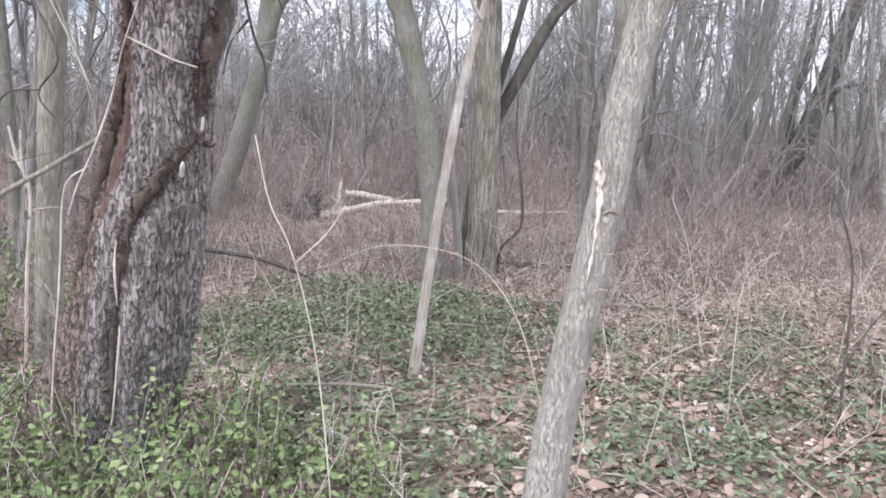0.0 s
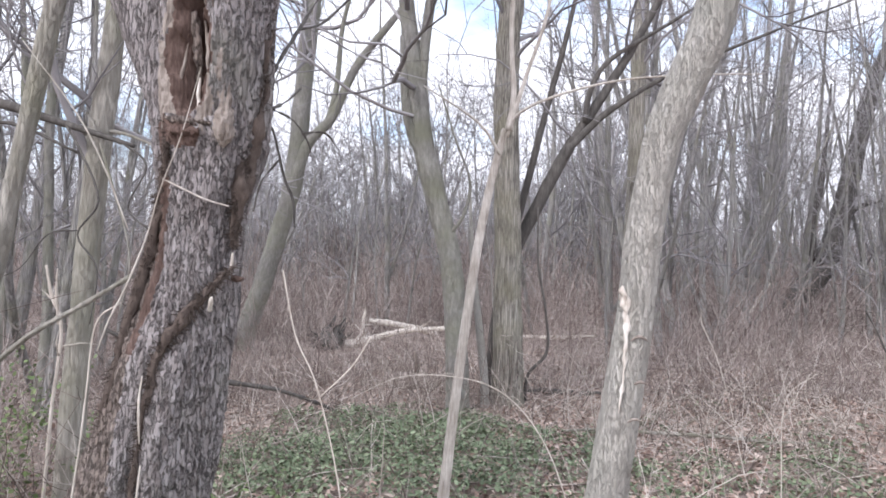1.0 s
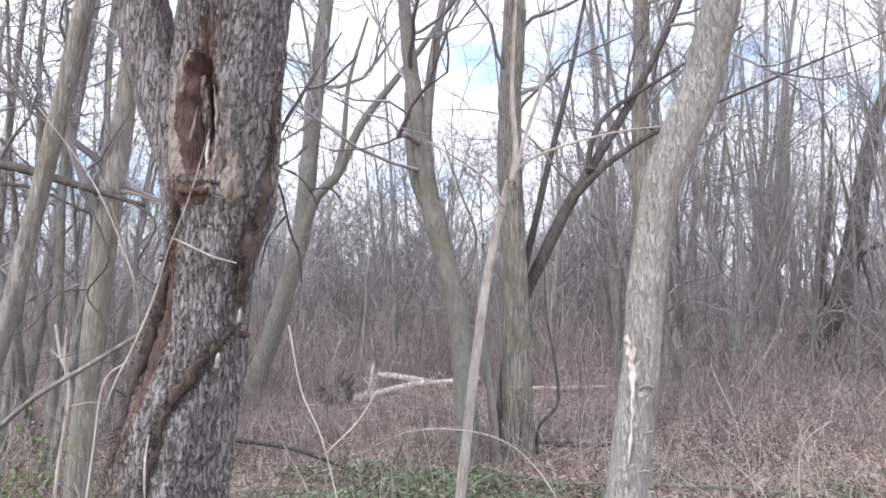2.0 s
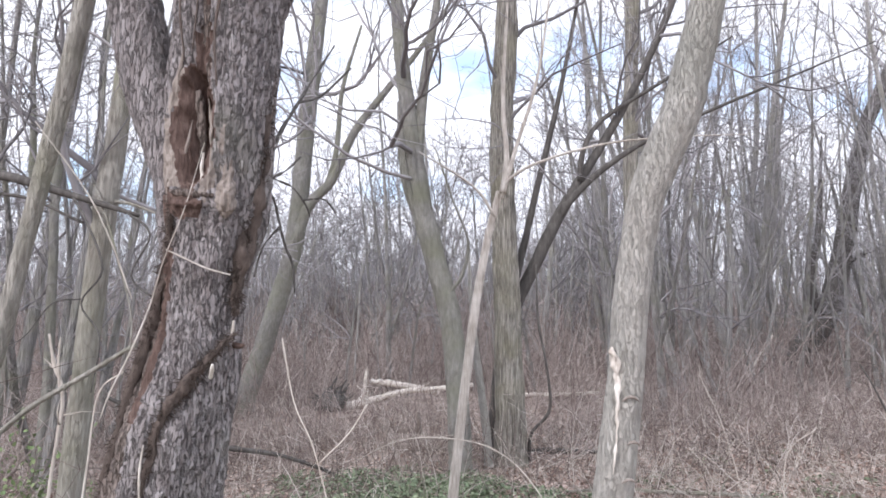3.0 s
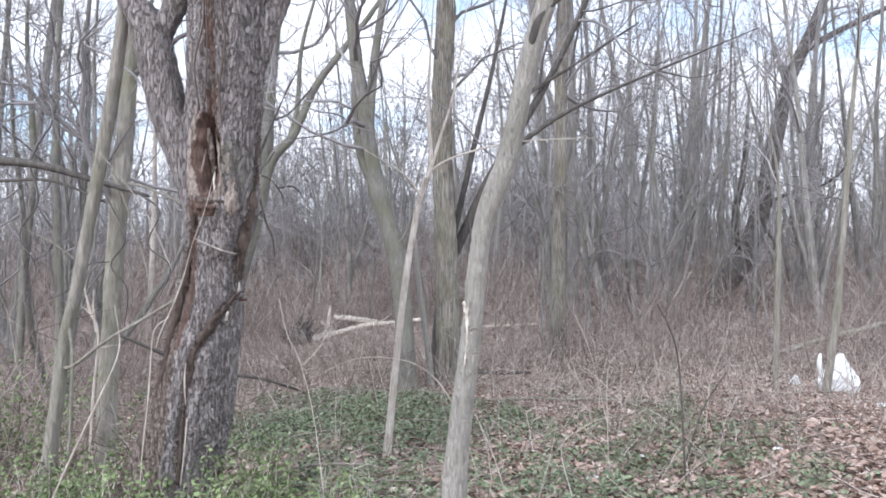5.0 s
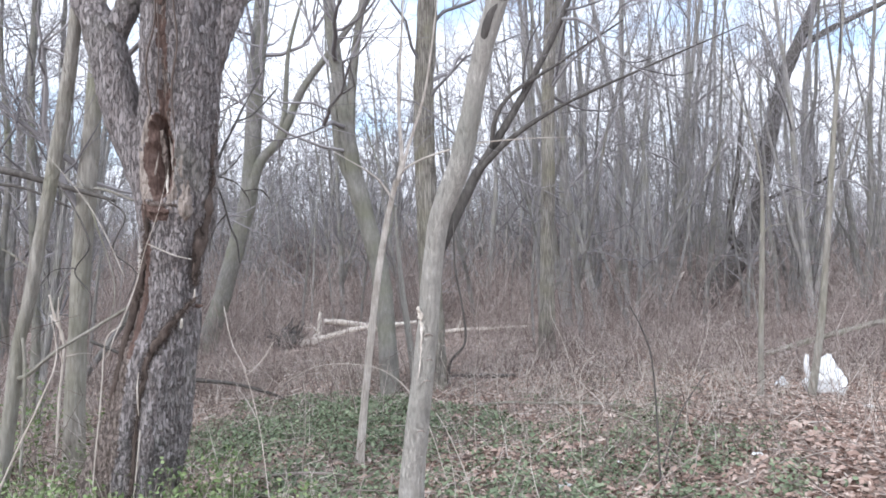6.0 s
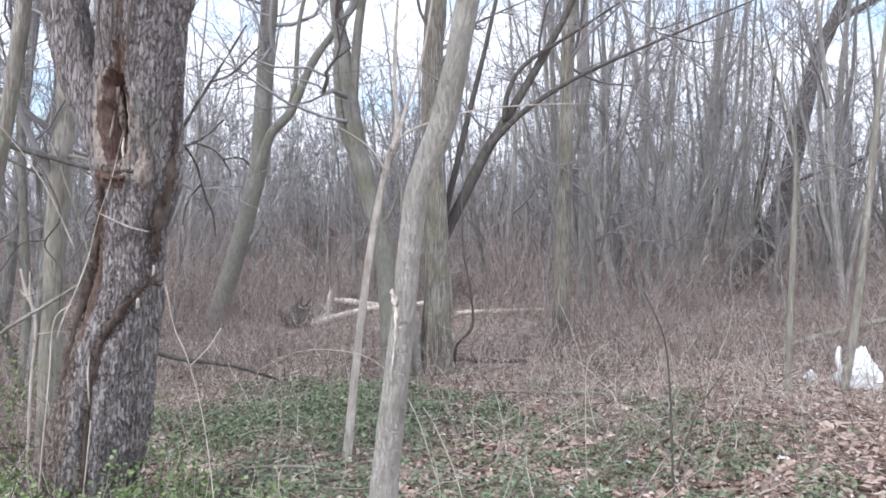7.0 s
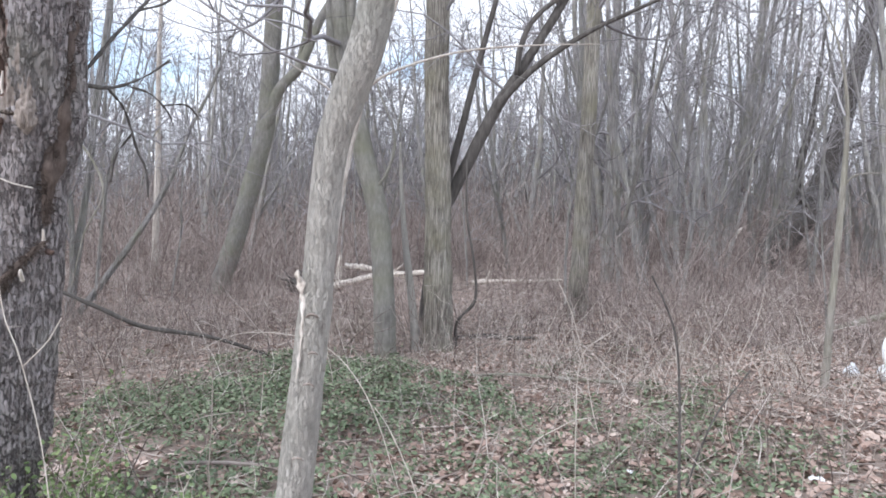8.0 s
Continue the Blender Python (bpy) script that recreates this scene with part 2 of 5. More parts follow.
def spike(shape, start, tip, r):
    """A fine twig that tapers to a point."""
    a, b = np.asarray(start, float), np.asarray(tip, float)
    way = b - a
    side = np.cross(way, (0.31, 0.84, 0.44))
    side *= r / (np.linalg.norm(side) + 1e-9)
    other = np.cross(way, side)
    other *= r / (np.linalg.norm(other) + 1e-9)
    shape.add([a + side, a - 0.5 * side + 0.87 * other, a - 0.5 * side - 0.87 * other, b], [(0, 1, 3), (1, 2, 3), (2, 0, 3)])


def wander(start, way, length, steps, r0, r1, bend, lift, gen):
    """A branch that strays on its way and turns up towards its end."""
    p, d = [np.array(start, float)], np.array(way, float)
    for _ in range(steps):
        d = d + gen.normal(0, bend, 3) + np.array([0, 0, lift])
        d /= np.linalg.norm(d)
        p.append(p[-1] + d * length / steps)
    return np.array(p), np.linspace(r0, r1, steps + 1)


def sprig(shape, start, way, length, r0, level, gen, lift=0.06, thin=1.0, kids=(6, 5), sides=(5, 4, 3)):
    """A limb with its branches and twigs."""
    if level == 2 and sides[0] < 5:
        spike(shape, start, np.asarray(start) + way * length, r0)
        return
    steps = (6, 4, 2)[level]
    pts, rad = wander(start, way, length, steps, r0, r0 * (0.3 if level < 2 else 0.4), (0.22, 0.34, 0.36)[level], lift, gen)
    tube(shape, pts, rad, sides[level])
    if level == 2:
        return
    for _ in range(int(kids[level] * thin + gen.random())):
        at = gen.uniform(0.2, 1.0) * steps
        i = min(int(at), steps - 1)
        here = pts[i] + (pts[i + 1] - pts[i]) * (at - i)
        d = pts[i + 1] - pts[i]
        d = d / np.linalg.norm(d) + gen.normal(0, 0.6, 3) + np.array([0, 0, 0.2])
        sprig(shape, here, d / np.linalg.norm(d), length * gen.uniform(0.3, 0.6), max(r0 * gen.uniform(0.3, 0.5), 0.0045), level + 1, gen, lift, thin, kids, sides)


def height(x, y):
    """The ground: nearly level, up a little on the right-hand bank, down a little to the left."""
    bank = 0.24 * math.exp(-((x - 3.7) / 1.15) ** 2) * max(0, 1 - max(0, y - 8) / 6) + 0.08 * min(1, max(0, (x - 2) / 3))
    s = min(max((-x - 1.2) / 2.5, 0), 1)
    dip = -0.2 * s * s * (3 - 2 * s) * max(0, 1 - max(0, y - 9) / 14)
    far = 0.15 * math.sin(x * 0.09 + 1) * math.sin(y * 0.07) * min(1, max(0, (y - 12) / 10))
    return bank + dip + far + 0.05 * noise.noise((x * 0.7, y * 0.7, 0.3)) + 0.02 * noise.noise((x * 2.3, y * 2.3, 5.0))

# ---- the ground ----
def build_ground():
    def axis(lo, hi, near_lo, near_hi, fine):
        a = list(np.arange(near_lo, near_hi + 1e-6, fine))
        step, v = fine, near_hi
        while v < hi:
            step *= 1.25
            v += step
            a.append(v)
        step, v = fine, near_lo
        while v > lo:
            step *= 1.25
            v -= step
            a.insert(0, v)
        return a
    xs, ys = axis(-900, 900, -5, 7, 0.15), axis(-900, 900, 3, 12, 0.15)
    verts = [(x, y, height(x, y)) for y in ys for x in xs]
    w = len(xs)
    faces = [(j * w + i, j * w + i + 1, (j + 1) * w + i + 1, (j + 1) * w + i) for j in range(len(ys) - 1) for i in range(w - 1)]
    shape = Shape()
    shape.add(verts, faces)
    ob = new("ground", shape.mesh("ground", [SOIL]))
    tagged(ob, "brown woodland floor of soil under trampled dead leaves", "ground", kind="structure")


build_ground()


# ---- the old hollow tree ----
def build_old_tree():
    base = np.array((-1.66, 4.65, -0.12))
    tree = thing("old_tree", base, "old grey flaky-barked tree with a rotten hollow and hairy vines", "tree")
    axis = [(-1.68, 4.65, -0.25, 0.34), (-1.62, 4.65, 0.2, 0.262), (-1.545, 4.65, 0.55, 0.25), (-1.485, 4.65, 0.90, 0.240), (-1.42, 4.65, 1.24, 0.213),
            (-1.385, 4.65, 1.46, 0.190), (-1.365, 4.65, 1.63, 0.178), (-1.352, 4.65, 1.80, 0.172), (-1.335, 4.65, 2.0, 0.203), (-1.322, 4.65, 2.2, 0.226), (-1.315, 4.65, 2.45, 0.240),
            (-1.312, 4.65, 2.80, 0.244), (-1.30, 4.65, 3.2, 0.247), (-1.29, 4.65, 3.5, 0.245), (-1.27, 4.68, 4.4, 0.22), (-1.30, 4.75, 6.0, 0.17), (-1.22, 4.8, 8.5, 0.09)]
    fold_z, fold_x = (0.0, 0.3, 0.7, 0.95, 1.12, 1.24, 1.34), (-1.56, -1.535, -1.505, -1.475, -1.44, -1.39, -1.33)
    line = spline(axis, 40)
    low = line[line[:, 2] < 3.9]
    even = np.interp(np.arange(low[0, 2], 3.9, 0.0095), low[:, 2], np.arange(len(low)))
    low = np.array([[np.interp(e, np.arange(len(low)), low[:, c]) for c in range(4)] for e in even])
    line = np.vstack([low, line[line[:, 2] >= 3.93][::8]])
    sides = 160
    grid, way = rings(line[:, :3], line[:, 3], sides)
    mask = np.zeros(grid.shape[:2], int)
    for i in range(len(line)):
        cx, z, r = line[i, 0], line[i, 2], line[i, 3]
        for j in range(sides):
            p, w = grid[i, j], way[i, j]
            u = p[0] - cx
            d = 0.022 * noise.noise((p[0] * 4, p[1] * 4, p[2] * 2.2)) + 0.02 * noise.noise((p[0] * 9 + 3, p[1] * 9, p[2] * 3))
            if z < 4.0:
                q = Vector((p[0] * 46 + 1.2 * noise.noise((p[0] * 9, p[1] * 9, p[2] * 7)), p[1] * 46, p[2] * 13 + 1.6 * noise.noise((p[0] * 14, p[1] * 14, p[2] * 5))))
                dist = noise.voronoi(q)[0]
                d += 0.013 * min((dist[1] - dist[0]) * 4.0, 1) + 0.010 * noise.noise(q * 0.4) - 0.010
            d += 0.016 * (0.35 - abs(noise.noise((p[0] * 16, p[1] * 16, p[2] * 2.6))))
            if z < 0.9 and w[0] < 0:
                d += 0.17 * (-w[0]) * (1 - max(z, 0) / 0.9) ** 1.3
            front = w[1] < 0.25
            if front and z < 1.34:
                fold = u + cx - np.interp(z, fold_z, fold_x)
                ease = min(1, (1.34 - z) / 0.3)
                d += ease * (0.030 * math.exp(-((fold - 0.085) / 0.05) ** 2) + 0.020 * math.exp(-((fold + 0.10) / 0.06) ** 2) - 0.022 * math.exp(-(fold / 0.026) ** 2))
            if front and z < 3.2:
                a = ((u + 0.045) / 0.098) ** 2 + ((z - 2.40) / 0.28) ** 2 + 0.45 * noise.noise((p[0] * 14, 3.1, p[2] * 9)) + 0.3 * noise.noise((p[0] * 40, 5.0, p[2] * 12))
                if a < 1:
                    d -= 0.17 * min(1, (1 - a) * 1.5) + 0.045 * noise.noise((p[0] * 45, 1.0, p[2] * 9))
                    mask[i, j] = 1
                elif a < 2.0:
                    d += 0.012 * (1 - abs(a - 1.5) / 0.5)
                    torn = noise.noise((p[0] * 22, 7.0, p[2] * 7))
                    if (u < -0.05 and 2.14 < z < 2.68 and torn > -0.25) or (u > 0 and z < 2.42 and torn > -0.05):
                        mask[i, j] = 4
                k = ((u - 0.115) / 0.040) ** 2 + ((z - 2.09) / 0.055) ** 2
                d += 0.03 * math.exp(-k)
                if k < 0.5 + 0.6 * noise.noise((p[0] * 20, 0, p[2] * 20)):
                    mask[i, j] = 4
                shelf = math.exp(-((z - 2.07) / 0.07) ** 2 - ((u + 0.06) / 0.1) ** 2)
                d += 0.025 * shelf
                if shelf > 0.5 + 0.3 * noise.noise((p[0] * 18, 2.0, p[2] * 18)) and mask[i, j] == 0:
                    mask[i, j] = 1
                d += 0.03 * math.exp(-((z - 1.80) / 0.1) ** 2 - ((u - 0.0) / 0.1) ** 2)
            edge = -0.10 - 0.26 * z - 0.22 * noise.noise((p[0] * 4, p[1] * 4, p[2] * 3.5)) - 0.08 * noise.noise((p[0] * 20, p[1] * 20, p[2] * 9))
            if w[1] < 0.6 and z < 2.2 and u / r < edge and mask[i, j] == 0:
                mask[i, j] = 1 if u / r > edge - 0.13 + 0.12 * noise.noise((p[0] * 9, 2.0, p[2] * 5)) and z > 1.0 + 0.6 * noise.noise((p[0] * 6, 4.0, p[2] * 6)) else 3
                d += 0.014 * noise.noise((p[0] * 40, p[1] * 40, p[2] * 6))
            seam = -0.04 + 0.03 * math.sin(z * 3)
            if front and 2.6 < z < 3.9 and abs(u - seam) < 0.030 + 0.022 * noise.noise((1.0, 1.0, p[2] * 8)):
                mask[i, j] = 1 if noise.noise((p[0] * 30, p[1] * 30, p[2] * 5)) > -0.1 else 3
                d -= 0.032
            grid[i, j] = p + w * d
    shape = Shape()
    skin(shape, grid - base)
    kinds = []
    for i in range(len(line) - 1):
        for j in range(sides):
            four = [mask[i, j], mask[i + 1, j], mask[i, (j + 1) % sides], mask[i + 1, (j + 1) % sides]]
            kinds.append(1 if 1 in four else int(four[0]))
    shape.m[:len(kinds)] = kinds
    trunk = part("trunk", shape, [BARK_OLD, BARK_RED, WOOD_PALE, BARK_BROWN, WOOD_WEATHERED], tree)

    def limb(name, rows, label="", sides=44, rough=0.009, steps=18, mat=BARK_OLD):
        line = spline(rows, steps)
        grid, way = rings(line[:, :3], line[:, 3], sides)
        for i in range(len(line)):
            for j in range(sides):
                p = grid[i, j]
                q = Vector((p[0] * 34, p[1] * 34, p[2] * 13))
                dist = noise.voronoi(q)[0]
                grid[i, j] = p + way[i, j] * (rough * min((dist[1] - dist[0]) * 2, 1) + rough * noise.noise(q * 0.4) + 0.014 * (0.35 - abs(noise.noise((p[0] * 18, p[1] * 18, p[2] * 3)))))
        shape = Shape()
        skin(shape, grid - base)
        return part(name, shape, mat, tree, label)

    limb("limb", [(-1.40, 4.66, 1.55, 0.10), (-1.44, 4.67, 1.9, 0.13), (-1.49, 4.68, 2.19, 0.13), (-1.585, 4.7, 2.42, 0.116), (-1.70, 4.7, 2.70, 0.118), (-1.77, 4.7, 2.98, 0.122),
                  (-1.83, 4.7, 3.22, 0.122), (-1.90, 4.7, 3.42, 0.105), (-2.04, 4.72, 3.66, 0.08), (-2.4, 4.8, 4.6, 0.06), (-2.7, 5.0, 6.0, 0.03)])
    limb("limb", [(-1.82, 4.72, 3.16, 0.07), (-1.79, 4.72, 3.32, 0.08), (-1.69, 4.72, 3.52, 0.072), (-1.55, 4.8, 4.2, 0.06), (-1.62, 5.0, 5.6, 0.03)])
    limb("limb", [(-1.17, 4.68, 2.9, 0.06), (-1.12, 4.68, 3.1, 0.085), (-1.055, 4.69, 3.3, 0.080), (-0.97, 4.7, 3.5, 0.070), (-0.86, 4.7, 3.75, 0.064), (-0.62, 4.8, 4.5, 0.05), (-0.3, 4.9, 6.0, 0.025)])

    for rows in ([(-1.20, 4.82, 2.30, 0.012), (-1.26, 4.98, 2.34, 0.0108), (-1.34, 5.4, 2.41, 0.009), (-1.33, 5.75, 2.55, 0.0072), (-1.32, 6.05, 2.72, 0.0042)],
                 [(-1.32, 5.3, 2.39, 0.006), (-1.30, 5.45, 2.28, 0.0054), (-1.25, 5.5, 2.05, 0.0042), (-1.20, 5.52, 1.92, 0.0036), (-1.18, 5.5, 1.76, 0.0024)],
                 [(-1.34, 5.55, 2.45, 0.0054), (-1.26, 5.7, 2.42, 0.0048), (-1.19, 5.8, 2.30, 0.0036), (-1.17, 5.82, 2.16, 0.0024)],
                 [(-1.16, 4.85, 2.40, 0.009), (-1.15, 5.1, 2.64, 0.008), (-1.13, 5.6, 3.1, 0.005), (-1.05, 5.8, 3.4, 0.003)],
                 [(-1.14, 5.3, 2.83, 0.005), (-1.05, 5.5, 2.95, 0.004), (-0.92, 5.7, 3.2, 0.0025)],
                 [(-1.28, 5.5, 2.15, 0.0036), (-1.38, 5.5, 2.02, 0.003), (-1.42, 5.5, 1.85, 0.0018)],
                 [(-1.22, 5.75, 2.36, 0.0036), (-1.10, 5.85, 2.38, 0.003), (-1.02, 5.9, 2.28, 0.0018)]):
        limb("limb", rows, "thin dark drooping dead branch", 8, 0.0, 6, BARK_DARK)

    gen = np.random.default_rng(3)
    crown = Shape()
    for start in ((-1.3, 4.75, 5.5), (-1.25, 4.8, 7.5), (-2.6, 4.95, 5.5), (-0.3, 4.9, 5.6), (-1.6, 4.9, 5.2), (-2.45, 4.85, 4.9), (-1.28, 4.75, 6.6)):
        way = gen.normal(0, 0.6, 3) + np.array([0, 0, 0.9])
        sprig(crown, np.array(start) - base, way / np.linalg.norm(way), gen.uniform(1.6, 2.6), 0.04, 0, gen)
    part("crown", crown, TWIG, tree, "bare thin twigs")

    def rough_tube(shape, rows, sides, amount, grip, mat=0):
        line = spline(rows, 14)
        grid, way = rings(line[:, :3], np.maximum(line[:, 3], 0.002), sides)
        for i in range(len(line)):
            for j in range(sides):
                p = grid[i, j]
                grid[i, j] = p + way[i, j] * line[i, 3] * amount * (noise.noise((p[0] * grip, p[1] * grip, p[2] * grip * 0.22)) + 0.7 * noise.noise((p[0] * grip * 3, p[1] * grip * 3, p[2] * grip * 0.4)))
        skin(shape, grid - base, mat)
        return line

    # the torn lips of the hollow, and rotten wood inside it
    for rows in ([(-1.468, 4.475, 2.05, 0.006), (-1.478, 4.48, 2.2, 0.014), (-1.488, 4.485, 2.35, 0.017), (-1.474, 4.475, 2.5, 0.017), (-1.445, 4.45, 2.64, 0.012), (-1.415, 4.43, 2.78, 0.003)],
                 [(-1.215, 4.475, 2.01, 0.010), (-1.205, 4.455, 2.07, 0.034), (-1.208, 4.462, 2.14, 0.034), (-1.215, 4.468, 2.24, 0.024), (-1.225, 4.465, 2.40, 0.018), (-1.25, 4.45, 2.56, 0.012), (-1.29, 4.43, 2.70, 0.004)]):
        lip = Shape()
        rough_tube(lip, rows, 36, 0.55, 70)
        part("hollow_lip", lip, WOOD_WEATHERED, trunk, "torn weathered wood at the hollow")
    for rows, mat in (([(-1.43, 4.50, 2.14, 0.006), (-1.425, 4.50, 2.26, 0.008), (-1.40, 4.49, 2.38, 0.006), (-1.385, 4.485, 2.46, 0.002)], WOOD_WEATHERED),
                      ([(-1.30, 4.50, 2.16, 0.006), (-1.295, 4.50, 2.3, 0.012), (-1.30, 4.49, 2.45, 0.010), (-1.32, 4.48, 2.58, 0.003)], WOOD_WEATHERED),
                      ([(-1.355, 4.54, 2.3, 0.008), (-1.35, 4.52, 2.4, 0.018), (-1.36, 4.51, 2.5, 0.022), (-1.375, 4.50, 2.6, 0.012)], BARK_BROWN),
                      ([(-1.315, 4.46, 2.14, 0.005), (-1.318, 4.45, 2.22, 0.008), (-1.312, 4.45, 2.30, 0.004)], WOOD_PALE),
                      ([(-1.45, 4.45, 2.13, 0.010), (-1.38, 4.42, 2.115, 0.016), (-1.31, 4.43, 2.11, 0.014), (-1.25, 4.455, 2.11, 0.008)], BARK_BROWN),
                      ([(-1.44, 4.44, 2.08, 0.010), (-1.37, 4.415, 2.07, 0.018), (-1.30, 4.425, 2.07, 0.014)], BARK_RED)):
        splinter = Shape()
        rough_tube(splinter, rows, 16, 0.7, 60)
        part("splinter", splinter, mat, trunk, "rotten splinter in the hollow")

    # fibrous climbing stems that wind over the bark, furred with rootlets
    def climber(rows, hairs, label):
        shape = Shape()
        line = rough_tube(shape, rows, 14, 1.0, 26)
        for _ in range(hairs):
            k = gen.integers(0, len(line) - 1)
            p = line[k, :3] + (line[k + 1, :3] - line[k, :3]) * gen.random() - base
            way = gen.normal(0, 1, 3) + np.array([0, -0.5, -0.6])
            way /= np.linalg.norm(way)
            p = p + way * line[k, 3] * 0.7
            q = p + way * gen.uniform(0.01, 0.035) + gen.normal(0, 0.01, 3)
            tube(shape, [p, (p + q) / 2 + gen.normal(0, 0.004, 3), q], [0.0028, 0.002, 0.001], 3)
        part("vine", shape, FUR, tree, label)

    climber([(-1.17, 4.53, 1.52, 0.009), (-1.25, 4.475, 1.42, 0.015), (-1.31, 4.455, 1.34, 0.021), (-1.38, 4.435, 1.24, 0.022), (-1.435, 4.425, 1.12, 0.019), (-1.47, 4.42, 0.95, 0.014), (-1.50, 4.415, 0.7, 0.010), (-1.53, 4.395, 0.3, 0.010)],
            1000, "brown furry vine winding over the bark")
    climber([(-1.085, 4.64, 2.75, 0.014), (-1.10, 4.62, 2.45, 0.022), (-1.115, 4.60, 2.2, 0.032), (-1.145, 4.58, 2.0, 0.036), (-1.175, 4.565, 1.8, 0.026), (-1.18, 4.56, 1.6, 0.012)],
            1300, "dark furry vine along the bark")
    climber([(-1.44, 4.46, 2.1, 0.012), (-1.47, 4.50, 1.9, 0.02), (-1.51, 4.535, 1.7, 0.024), (-1.57, 4.535, 1.45, 0.022), (-1.645, 4.515, 1.1, 0.022), (-1.71, 4.50, 0.7, 0.022), (-1.79, 4.47, 0.1, 0.024)],
            1100, "thick brown hairy vine")

    def sliver(name, rows, mat, label, sides=6):
        line = spline(rows, 8)
        shape = Shape()
        tube(shape, line[:, :3] - base, line[:, 3] * (0.7 + 0.25 * gen.random(len(line))), sides, closed=True)
        part(name, shape, mat, tree if name == "vine" else trunk, label)

    for rows in ([(-1.40, 4.40, 2.7, 0.006), (-1.43, 4.395, 3.0, 0.007), (-1.37, 4.39, 3.3, 0.007), (-1.38, 4.40, 3.7, 0.006), (-1.33, 4.43, 4.3, 0.004)],
                 [(-1.25, 4.41, 2.55, 0.005), (-1.27, 4.40, 2.85, 0.008), (-1.235, 4.40, 3.15, 0.008), (-1.26, 4.40, 3.5, 0.006), (-1.22, 4.44, 4.2, 0.004)],
                 [(-1.36, 4.39, 2.75, 0.004), (-1.345, 4.385, 3.1, 0.006), (-1.35, 4.385, 3.6, 0.005), (-1.31, 4.42, 4.2, 0.003)]):
        sliver("vine", rows, FUR, "thin brown vine climbing the upper trunk")
    sliver("bare_strip", [(-1.472, 4.388, 1.07, 0.003), (-1.477, 4.38, 0.98, 0.006), (-1.474, 4.38, 0.88, 0.0055), (-1.47, 4.385, 0.80, 0.003)], CANE, "pale bare wood strip")
    sliver("bare_strip", [(-1.457, 4.375, 0.72, 0.003), (-1.463, 4.365, 0.60, 0.006), (-1.475, 4.36, 0.45, 0.0055), (-1.49, 4.355, 0.30, 0.003)], CANE, "pale bare wood strip")
    sliver("stub", [(-1.195, 4.555, 1.49, 0.010), (-1.18, 4.535, 1.525, 0.009), (-1.172, 4.52, 1.575, 0.006)], WOOD_PALE, "small broken pale stub")
    sliver("stub", [(-1.245, 4.48, 1.335, 0.012), (-1.228, 4.445, 1.365, 0.012), (-1.22, 4.43, 1.39, 0.007)], WOOD_PALE, "small broken pale stub")
    sliver("stub", [(-1.18, 4.56, 1.47, 0.018), (-1.15, 4.54, 1.465, 0.016), (-1.125, 4.525, 1.47, 0.008)], BARK_RED, "short brown broken stub")
    sliver("dead_twig", [(-1.44, 4.42, 1.87, 0.004), (-1.36, 4.41, 1.835, 0.0045), (-1.26, 4.42, 1.79, 0.0045), (-1.17, 4.455, 1.765, 0.004)], BARK_BEIGE, "dead pale twig across the bark")
    sliver("vine", [(-1.60, 4.44, 1.36, 0.004), (-1.685, 4.41, 1.27, 0.005), (-1.705, 4.40, 1.0, 0.005), (-1.715, 4.39, 0.8, 0.0055), (-1.745, 4.39, 0.5, 0.005), (-1.76, 4.36, 0.0, 0.005)], CANE, "thin pale climbing stem")
    sliver("vine", [(-1.29, 4.40, 2.33, 0.002), (-1.36, 4.40, 2.05, 0.003), (-1.45, 4.42, 1.82, 0.004), (-1.51, 4.44, 1.62, 0.005), (-1.58, 4.43, 1.42, 0.0055), (-1.64, 4.42, 1.28, 0.005), (-1.68, 4.42, 1.16, 0.003)],
           BARK_BEIGE, "long slanting pale vine")
    sliver("vine", [(-1.58, 4.43, 1.66, 0.004), (-1.68, 4.40, 1.92, 0.004), (-1.80, 4.38, 2.14, 0.0035), (-2.02, 4.36, 2.42, 0.0025)], BARK_BEIGE, "thin straight dead twig")


build_old_tree()


